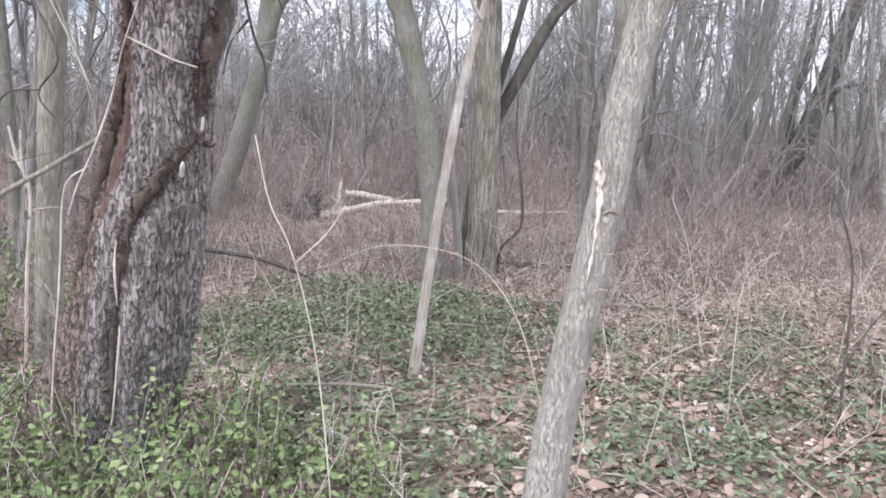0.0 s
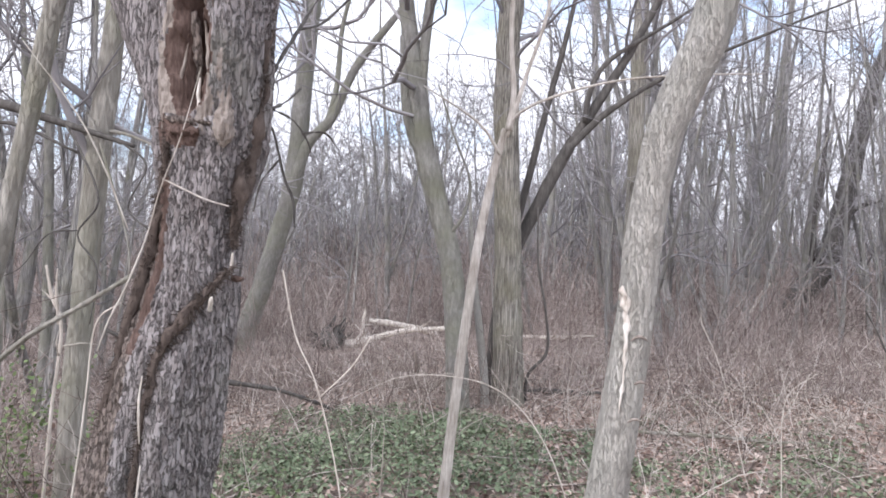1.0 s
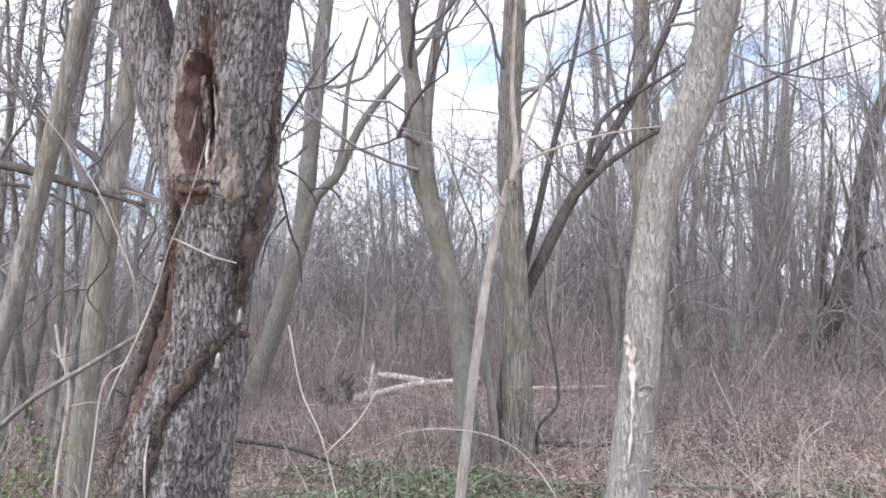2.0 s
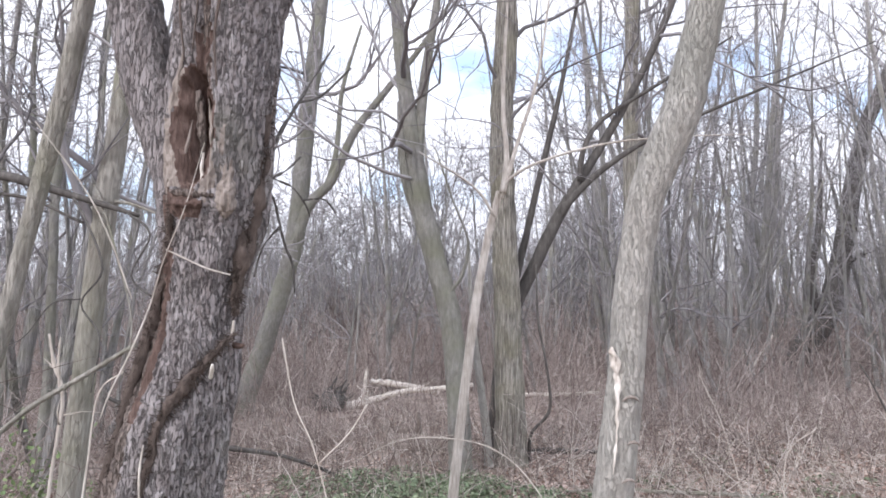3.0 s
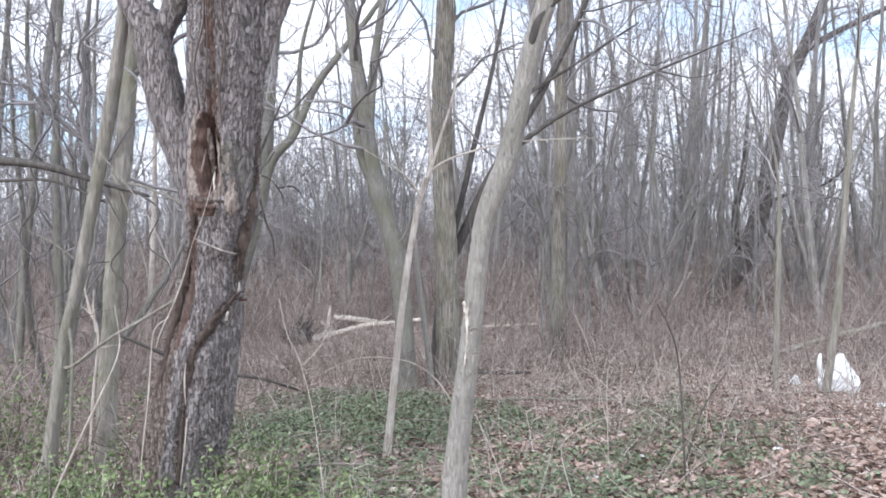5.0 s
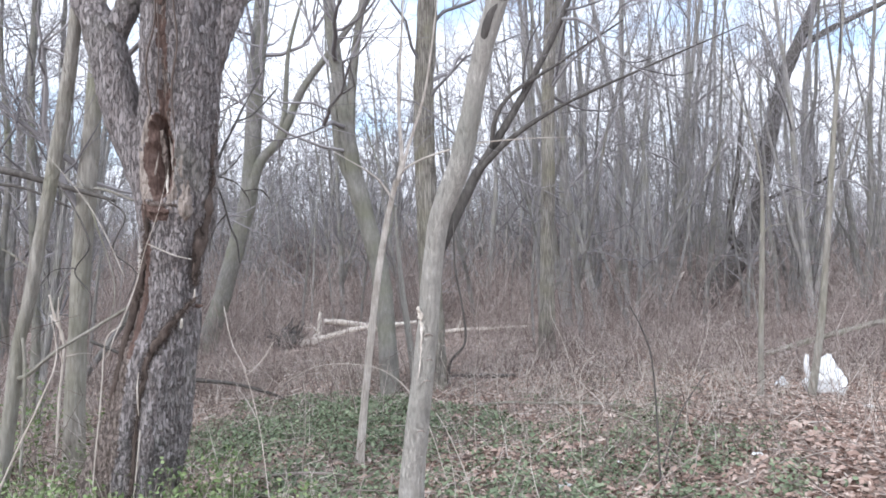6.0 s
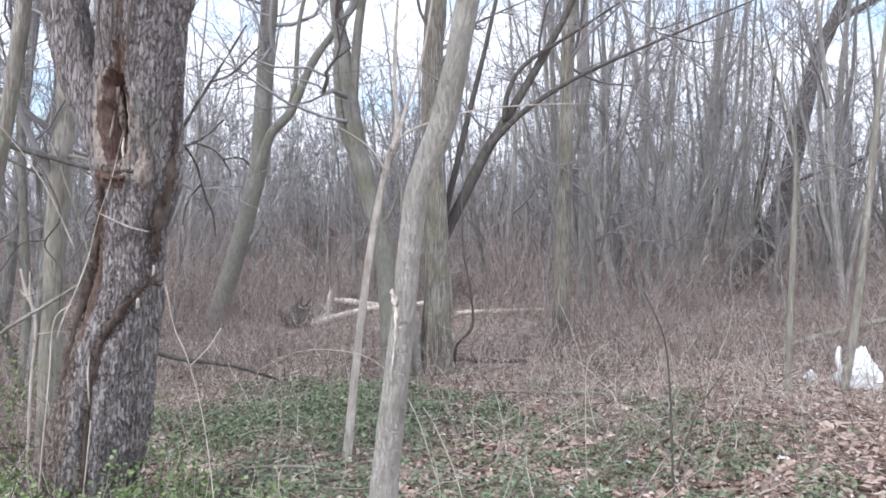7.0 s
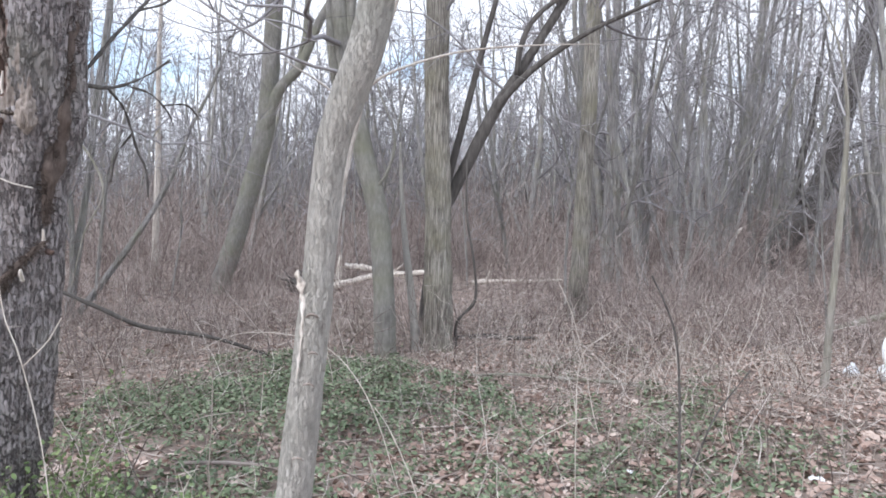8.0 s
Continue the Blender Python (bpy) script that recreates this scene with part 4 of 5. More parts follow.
# ---- the woods behind: bare trees of a few shapes, each set down on its own ----
def wood_tree(seed, tall, r0, lean, forks, fullness, kids, far=False):
    """A bare tree that bows as it rises, parts into steep stems and ends in fine twigs."""
    gen = np.random.default_rng(seed)
    tree = thing("woodland_tree", (0, 0, 0), "tall bare woodland tree with grey-brown bark", "tree", "trees of the wood")
    n = 10
    bow, turn, sway = gen.normal(0, 0.035), gen.uniform(0, 6.28), gen.uniform(0, 6.28)
    rows = [(0, 0, -0.15, r0 * 1.5)]
    for i in range(n + 1):
        f = i / n
        off = tall * (lean * f + bow * math.sin(2.4 * f) + 0.008 * math.sin(9 * f + sway) * f ** 0.5)
        rows.append((off * math.cos(turn) + gen.normal(0, 0.003 * tall) * f, off * math.sin(turn) + gen.normal(0, 0.003 * tall) * f, f * tall + 0.15, r0 * (1.05 - 0.95 * f ** 0.8)))
    line = spline(rows, 2)
    trunk, crown = Shape(), Shape()
    tube(trunk, line[:, :3], line[:, 3] * (1 + 0.07 * gen.normal(0, 1, len(line))), 6 if far else 9)
    stems = [(line[:, :3], line[:, 3], 0.2)]
    for _ in range(forks):
        i = int(gen.uniform(0.04, 0.45) * len(line))
        way = np.array([gen.normal(0, 0.32), gen.normal(0, 0.32), 1.0])
        pts, rad = wander(line[i, :3], way / np.linalg.norm(way), tall * gen.uniform(0.4, 0.7), 9, line[i, 3] * gen.uniform(0.5, 0.75), 0.012, 0.07, 0.09, gen)
        tube(trunk, pts, rad, 6)
        stems.append((pts, rad, 0.3))
    for k in range(fullness):
        pts, rad, lo = stems[k % len(stems)] if k % 2 else stems[0]
        i = int(gen.uniform(lo, 0.98) * (len(pts) - 1))
        way = np.array([gen.normal(0, 0.62), gen.normal(0, 0.62), gen.uniform(0.35, 1.3)])
        sprig(crown, pts[i], way / np.linalg.norm(way), gen.uniform(0.1, 0.24) * tall, max(rad[i] * 0.34, 0.012), 0, gen, kids=kids, sides=(4, 3, 3))
    part("trunk", trunk, BARK_FAR, tree)
    part("crown", crown, TWIG, tree)
    return tree


def plant_woods():
    near = [wood_tree(100 + i, t, r, l, f, n + 3, (6, 7)) for i, (t, r, l, f, n) in enumerate(
        [(15, 0.12, 0.03, 2, 15), (17, 0.14, -0.05, 1, 13), (13, 0.085, 0.08, 1, 14), (16, 0.11, 0.02, 2, 14), (11, 0.07, -0.09, 1, 12), (18, 0.16, 0.04, 2, 15), (12, 0.08, 0.06, 2, 14), (14, 0.10, 0.11, 1, 13), (15, 0.095, -0.03, 3, 15)])]
    far = [wood_tree(200 + i, t, r, l, f, n + 5, (5, 6), True) for i, (t, r, l, f, n) in enumerate(
        [(15, 0.14, 0.03, 2, 15), (17, 0.17, -0.05, 2, 14), (13, 0.10, 0.08, 2, 15), (16, 0.12, 0.02, 3, 15), (12, 0.09, -0.08, 1, 14)])]
    gen = np.random.default_rng(21)
    placed = [(-5.0, 16), (2.3, 13), (9, 24), (0.3, 10), (-0.3, 9.4), (10, 24), (11, 24)]
    used = set()

    def put(pool, x, y, scale):
        src = pool[gen.integers(0, len(pool))]
        m = pose(x, y, height(x, y) - 0.05, gen.normal(0, 3), gen.normal(0, 4), gen.uniform(0, 360))
        if src.name in used:
            ob = copy_thing(src, m)
        else:
            ob = src
            used.add(src.name)
            ob.matrix_basis = m
        ob.scale = (scale * gen.uniform(0.85, 1.2), scale * gen.uniform(0.85, 1.2), scale)
        placed.append((x, y))

    # the dense stand of slim trunks on the right
    for x, y, s in ((3.6, 15.5, 0.9), (4.4, 17, 1.0), (4.9, 15.8, 0.8), (5.5, 18.5, 1.0), (6.1, 17.2, 0.85), (6.6, 19, 1.05), (7.2, 17.6, 0.8), (7.9, 20, 1.0), (5.2, 20.5, 1.1), (3.9, 19, 1.0),
                    (8.6, 18.2, 0.8), (10.6, 20.5, 0.9), (3.0, 17.5, 0.9), (12.6, 19.5, 0.9), (14.0, 22, 1.0), (7.6, 22.5, 1.0), (9.2, 26, 1.1), (10.8, 28, 1.1), (8.3, 29, 1.1), (13.4, 25, 0.95), (15, 27, 1.0), (16.6, 29.5, 1.0), (12.2, 22.4, 0.9), (15.6, 23.6, 0.9), (17.5, 26, 0.95), (14.4, 31, 1.05), (9.6, 16.8, 0.85), (11.4, 21.4, 0.95), (13, 23.4, 0.9), (6.8, 24.5, 1.0), (12, 31, 1.1)):
        put(near, x, y, s)
    # a thicket at the left edge and the open middle behind it
    for x, y, s in ((-4.6, 8.6, 0.6), (-5.4, 9.8, 0.7), (-6.3, 9.0, 0.6), (-6.0, 12, 0.8), (-7.4, 11, 0.8), (-8.4, 13.5, 0.9), (-9.6, 12, 0.9), (-2.6, 21, 0.9), (-0.9, 23, 0.9), (1.4, 20, 0.9)):
        put(near, x, y, s)

    def scatter(pool, count, y0, y1, spread, gap, s0, s1):
        made = tries = 0
        while made < count and tries < count * 30:
            tries += 1
            y = gen.uniform(y0, y1)
            x = gen.uniform(-spread, spread) * y + 0.05 * y
            if min((x - a) ** 2 + (y - b) ** 2 for a, b in placed) > gap ** 2:
                put(pool, x, y, gen.uniform(s0, s1))
                made += 1

    scatter(near, 30, 21, 36, 0.85, 2.0, 0.8, 1.05)
    scatter(far, 42, 34, 58, 0.85, 2.2, 0.75, 1.0)
    # trees beside and behind the camera's way
    for _ in range(18):
        a, r = gen.uniform(radians(25), radians(335)), gen.uniform(11, 30)
        x, y = r * math.sin(a), r * math.cos(a)
        if y < 6 or abs(x) > 1.1 * y:
            put(far, x, y, gen.uniform(0.7, 1.0))


plant_woods()


def far_woods():
    """The wood farther off: hundreds of bare trees and their undergrowth, which merge into one grey mass."""
    gen = np.random.default_rng(25)
    ob = thing("far_woods", (0, 0, 0), "distant mass of bare grey woodland trees", "woods", kind="stuff")
    trunks, twigs, low = Shape(), Shape(), Shape()
    for n in range(900):
        d = gen.uniform(38, 130)
        side = gen.uniform(-0.9, 0.95) if n % 5 < 3 else gen.uniform(-0.4, 0.3)
        x, y = side * d, d
        tall = gen.uniform(8, 18) * (0.82 + 0.18 * min(1, abs(side + 0.15) * 2.5))
        r = gen.uniform(0.05, 0.15)
        way = np.array([gen.normal(0, 0.10), gen.normal(0, 0.10), 1.0])
        pts, rad = wander((x, y, height(x, y) - 0.1), way / np.linalg.norm(way), tall, 6, r, 0.02, 0.07, 0.03, gen)
        tube(trunks, pts, rad, 4)
        for _ in range(22):
            f = gen.uniform(0.1, 1.0) * 5.99
            k = int(f)
            at = pts[k] + (pts[k + 1] - pts[k]) * (f - k)
            way = np.array([gen.normal(0, 0.7), gen.normal(0, 0.7), gen.uniform(0.3, 1.3)])
            p2, r2 = wander(at, way / np.linalg.norm(way), tall * gen.uniform(0.1, 0.28), 2, max(0.026, rad[k] * 0.4), 0.012, 0.2, 0.1, gen)
            tube(twigs, p2, r2, 3)
            for k in range(6):
                q = p2[1] + (p2[2] - p2[1]) * gen.random() if k % 3 else p2[0] + (p2[1] - p2[0]) * gen.random()
                way = np.array([gen.normal(0, 0.8), gen.normal(0, 0.8), gen.uniform(0.1, 1.2)])
                spike(twigs, q, q + way * tall * gen.uniform(0.04, 0.10), 0.02)
    # whips and saplings under the far trees, tall enough to close the view low down
    for n in range(11000):
        d = gen.uniform(40, 132)
        x, y = gen.uniform(-0.9, 0.95) * d, d
        z = height(x, y) - 0.1
        tall = gen.uniform(2.5, 5.5) + d * gen.uniform(0.0, 0.05)
        way = np.array([gen.normal(0, 0.2), gen.normal(0, 0.2), 1.0]) * tall
        tip = np.array((x, y, z)) + way
        mid = np.array((x, y, z)) + way * 0.5 + gen.normal(0, 0.04 * tall, 3)
        tube(low, [(x, y, z), mid, tip], (0.03, 0.022, 0.01), 3)
        side = mid + np.array([gen.normal(0, 0.18), gen.normal(0, 0.18), gen.uniform(0.1, 0.35)]) * tall
        spike(low, mid, side, 0.02)
    part("brush", low, TWIG_RED, ob)
    part("trunks", trunks, BARK_FAR, ob)
    part("branches", twigs, TWIG, ob)


far_woods()


def understory():
    """Whippy young stems between the trees."""
    gen = np.random.default_rng(27)
    kinds = []
    for i in range(6):
        ob = thing("whip_tree", (0, 0, 0), "thin whippy bare young tree in the wood", "sapling", "young trees of the wood")
        tall = gen.uniform(3.5, 7.5)
        trunk, twigs = Shape(), Shape()
        pts, rad = wander((0, 0, -0.08), (gen.normal(0, 0.08), gen.normal(0, 0.08), 1), tall, 8, gen.uniform(0.018, 0.04), 0.005, 0.07, 0.02, gen)
        tube(trunk, pts, rad, 6)
        for _ in range(14):
            k = gen.integers(2, 9)
            way = gen.normal(0, 0.6, 3) + np.array([0, 0, 0.8])
            sprig(twigs, pts[k], way / np.linalg.norm(way), tall * gen.uniform(0.12, 0.28), max(rad[k] * 0.5, 0.006), 1, gen, kids=(5, 3), sides=(4, 3, 3))
        part("trunk", trunk, BARK_FAR, ob)
        part("crown", twigs, TWIG, ob)
        kinds.append(ob)
    first = set()
    for n in range(120):
        y = gen.uniform(12, 42)
        x = gen.uniform(-0.8, 0.9) * y
        k = gen.integers(0, 6)
        m = pose(x, y, height(x, y), gen.normal(0, 4), gen.normal(0, 4), gen.uniform(0, 360))
        ob = copy_thing(kinds[k], m) if k in first else kinds[k]
        if k not in first:
            first.add(k)
            ob.matrix_basis = m
        s = gen.uniform(0.7, 1.3)
        ob.scale = (s, s, s)


understory()


# ---- brush, stalks and sprigs ----
def thicket(seed, stems, tall, wide=1.0):
    gen = np.random.default_rng(seed)
    ob = thing("brush", (0, 0, 0), "leafless reddish-brown tangle of woodland brush", "brush", "brush of the wood", "stuff")
    shape = Shape()
    for _ in range(stems):
        a, r = gen.uniform(0, 6.28), wide * gen.random() ** 0.6
        way = np.array([gen.normal(0, 0.36), gen.normal(0, 0.36), 1.0])
        pts, rad = wander((r * math.cos(a), r * math.sin(a), -0.05), way / np.linalg.norm(way), tall * (0.3 + 0.9 * gen.random() ** 1.5), 3, 0.007 * gen.uniform(0.6, 1.5), 0.003, 0.16, -0.02, gen)
        tube(shape, pts, rad, 3)
        for _ in range(5):
            k = gen.integers(1, 4)
            way = gen.normal(0, 0.7, 3) + np.array([0, 0, 0.45])
            spike(shape, pts[k], pts[k] + way * tall * gen.uniform(0.1, 0.36), 0.005)
    part("twigs", shape, TWIG_RED, ob)
    return ob


def plant_brush():
    kinds = [thicket(300 + i, 40, t) for i, t in enumerate((1.5, 1.9, 2.3, 1.2, 2.0))]
    low = [thicket(310 + i, 22, t, 0.9) for i, t in enumerate((0.5, 0.7, 0.6))]
    gen = np.random.default_rng(31)
    spots = []
    for y0, y1, count in ((10.5, 17, 62), (17, 28, 130), (27, 46, 150)):
        for _ in range(count):
            y = gen.uniform(y0, y1)
            x = gen.uniform(-0.85, 0.95) * y
            size = gen.uniform(0.5, 1.15) * (0.7 if y < 14 else 1.05 if y < 22 else 1.45 if y < 28 else 1.8)
            if abs(x + 2.0) < 1.9 and 13.5 < y < 17.3:
                continue
            spots.append((kinds, x, y, min(size, 0.6 if y < 15 else 0.42) if -5 < x < 3.4 and y < 17.6 else size))
    for x, y in ((-4.0, 6.6), (-4.9, 7.4), (-3.6, 8.4), (-5.4, 8.6), (-2.6, 10.2), (7.6, 11.5), (8.6, 12.5), (-4.6, 5.6)):
        spots.append((kinds, x, y, gen.uniform(0.5, 0.7)))
    # a knee-high carpet of twigs over the open floor
    for _ in range(190):
        y = gen.uniform(9.3, 19)
        x = gen.uniform(-0.7, 0.85) * y
        spots.append((low, x, y, gen.uniform(0.6, 1.1) * (0.45 if abs(x + 2.0) < 2.0 and 12 < y < 16.6 else 1)))
    used = set()
    for pool, x, y, s in spots:
        src = pool[gen.integers(0, len(pool))]
        m = pose(x, y, height(x, y), 0, 0, gen.uniform(0, 360))
        if src.name in used:
            ob = copy_thing(src, m)
        else:
            ob = src
            used.add(src.name)
            ob.matrix_basis = m
        ob.scale = (s * gen.uniform(1.0, 1.5), s * gen.uniform(1.0, 1.5), s)


plant_brush()


def dry_stalks():
    gen = np.random.default_rng(41)
    ob = thing("dry_stalks", (0, 0, 0), "thin dry pale stalks and dead weeds standing in litter", "weeds", kind="stuff")
    shape = Shape()
    for _ in range(1900):
        y = gen.uniform(4.6, 14)
        x = gen.uniform(-0.6, 0.75) * y
        if gen.random() < (0.7 if -2.0 < x < 1.2 and y < 8 else 0.55 if y < 7.5 else 0):
            continue
        tall = gen.uniform(0.15, 0.75) * (1.4 if gen.random() < 0.12 else 1)
        way = np.array([gen.normal(0, 0.28), gen.normal(0, 0.28), 1.0])
        pts, rad = wander((x, y, height(x, y) - 0.02), way / np.linalg.norm(way), tall, 4, 0.0036 * gen.uniform(0.6, 1.5), 0.0016, 0.12, -0.03, gen)
        tube(shape, pts, rad, 3)
        for _ in range(gen.integers(0, 4)):
            k = gen.integers(1, 5)
            way = gen.normal(0, 0.7, 3) + np.array([0, 0, 0.4])
            p2, r2 = wander(pts[k], way / np.linalg.norm(way), tall * gen.uniform(0.15, 0.45), 2, 0.003, 0.0015, 0.2, 0, gen)
            tube(shape, p2, r2, 3)
    part("stalks", shape, STALK, ob)
    shape = Shape()
    ob = thing("fallen_twigs", (0, 0, 0), "small fallen twigs scattered over the dead leaves", "twigs", kind="stuff")
    for _ in range(1800):
        y = gen.uniform(3.6, 14)
        x = gen.uniform(-0.6, 0.8) * y
        a = gen.uniform(0, 6.28)
        pts, rad = wander((x, y, height(x, y) + 0.03), (math.cos(a), math.sin(a), gen.normal(0.03, 0.1)), gen.uniform(0.15, 0.8), 4, 0.006 * gen.uniform(0.5, 1.5), 0.002, 0.14, 0, gen)
        pts[:, 2] = np.maximum(pts[:, 2], [height(p[0], p[1]) + 0.012 for p in pts])
        tube(shape, pts, rad, 3)
    part("twigs", shape, STALK, ob)


def single_stems():
    """Stalks and twigs that stand or lie apart in front, one by one."""
    gen = np.random.default_rng(43)
    for n in range(70):
        x, y = gen.uniform(0.9, 4.6), gen.uniform(5.6, 9.2)
        tall = gen.uniform(0.2, 0.8)
        z = height(x, y) - 0.02
        ob = thing("dry_stalk", (x, y, z), "single thin dry stalk standing in dead leaves", "stalk", "dry stalks in the leaves")
        way = np.array([gen.normal(0, 0.22), gen.normal(0, 0.22), 1.0])
        pts, rad = wander((0, 0, 0), way / np.linalg.norm(way), tall, 6, 0.0042 * gen.uniform(0.6, 1.2), 0.0015, 0.12, -0.02, gen)
        shape = Shape()
        tube(shape, pts, rad, 5)
        stem = part("stem", shape, CANE if n % 3 == 0 else STALK, ob)
        if n % 2:
            for _ in range(gen.integers(2, 5)):
                shape = Shape()
                k = gen.integers(2, 7)
                way = gen.normal(0, 0.6, 3) + np.array([0, 0, 0.6])
                p2, r2 = wander(pts[k], way / np.linalg.norm(way), tall * gen.uniform(0.15, 0.4), 3, 0.003, 0.0013, 0.15, 0, gen)
                tube(shape, p2, r2, 3)
                part("side_twig", shape, STALK, stem)
    for n in range(60):
        x, y = gen.uniform(-1.0, 3.4), gen.uniform(4.2, 7.5)
        a = gen.uniform(0, 6.28)
        z = height(x, y) + 0.035
        ob = thing("fallen_twig", (x, y, z), "single fallen twig lying on dead leaves", "twig", "fallen twigs on the leaves")
        pts, rad = wander((0, 0, 0), (math.cos(a), math.sin(a), 0.02), gen.uniform(0.25, 0.8), 6, 0.006 * gen.uniform(0.6, 1.4), 0.002, 0.13, 0, gen)
        pts[:, 2] = [height(x + p[0], y + p[1]) + 0.03 - z for p in pts]
        shape = Shape()
        tube(shape, pts, rad, 5)
        part("stem", shape, CANE if n % 3 == 0 else STALK, ob)


dry_stalks()
single_stems()


# ---- leaves ----
LEAF = np.array([(0, -0.5, 0), (-0.27, -0.12, 0.06), (-0.22, 0.22, 0.08), (0, 0.5, 0.02), (0.24, 0.2, 0.07), (0.26, -0.14, 0.05), (0, 0.0, 0)])
LEAF_FACES = ((0, 6, 1), (1, 6, 2), (2, 6, 3), (3, 6, 4), (4, 6, 5), (5, 6, 0))


def strew(places, sizes, tilt, gen, curl=1.0, shape_noise=0.08):
    """Many small leaves, lying or standing at the given places."""
    n = len(places)
    leaf = np.repeat(LEAF[None], n, 0)
    leaf[:, :, 2] *= curl * gen.normal(1, 1.2, (n, 1))
    leaf += gen.normal(0, shape_noise, leaf.shape) * np.array([1, 1, 0.6])
    leaf *= np.asarray(sizes)[:, None, None]
    a, b, c = gen.uniform(0, 6.28, n), gen.normal(0, tilt, n), gen.normal(0, tilt, n)
    def turn(p, i, j, ang):
        q = p.copy()
        co, si = np.cos(ang)[:, None], np.sin(ang)[:, None]
        q[:, :, i], q[:, :, j] = p[:, :, i] * co - p[:, :, j] * si, p[:, :, i] * si + p[:, :, j] * co
        return q
    leaf = turn(turn(turn(leaf, 1, 2, b), 0, 2, c), 0, 1, a) + np.asarray(places)[:, None]
    verts = leaf.reshape(-1, 3)
    faces = (np.arange(n)[:, None, None] * 7 + np.array(LEAF_FACES)[None]).reshape(-1, 3)
    shape = Shape()
    shape.v, shape.f, shape.m, shape.n = [verts], faces.tolist(), [0] * len(faces), len(verts)
    return shape


def green_at(x, y):
    """How thick the evergreen ground cover is."""
    n = noise.noise((x * 0.9, y * 0.9, 2.0)) * 0.6 + 0.6 * noise.noise((x * 2.6, y * 2.6, 7.0)) + 0.35 * noise.noise((x * 6, y * 6, 1.0))
    patch = 0.72 - 0.8 * ((x + 1.0) / 2.1) ** 2 - 0.8 * ((y - 7.2) / 2.4) ** 2
    heart = 0.95 - ((x + 0.6) / 1.2) ** 2 - ((y - 8.4) / 1.1) ** 2
    strip = 0.6 - ((x - 1.5) / 1.6) ** 2 - ((y - 7.0) / 1.4) ** 2
    front = 0.5 - ((x - 0.4) / 2.8) ** 2 - ((y - 5.2) / 1.6) ** 2
    sides = 0.25 - ((x - 1.6) / 2.4) ** 4 - ((y - 5.4) / 1.3) ** 4
    corner = 0.62 - ((x - 2.4) / 1.2) ** 2 - ((y - 5.0) / 0.9) ** 2
    return max(patch, heart, strip, front, sides, corner, -0.25) + n


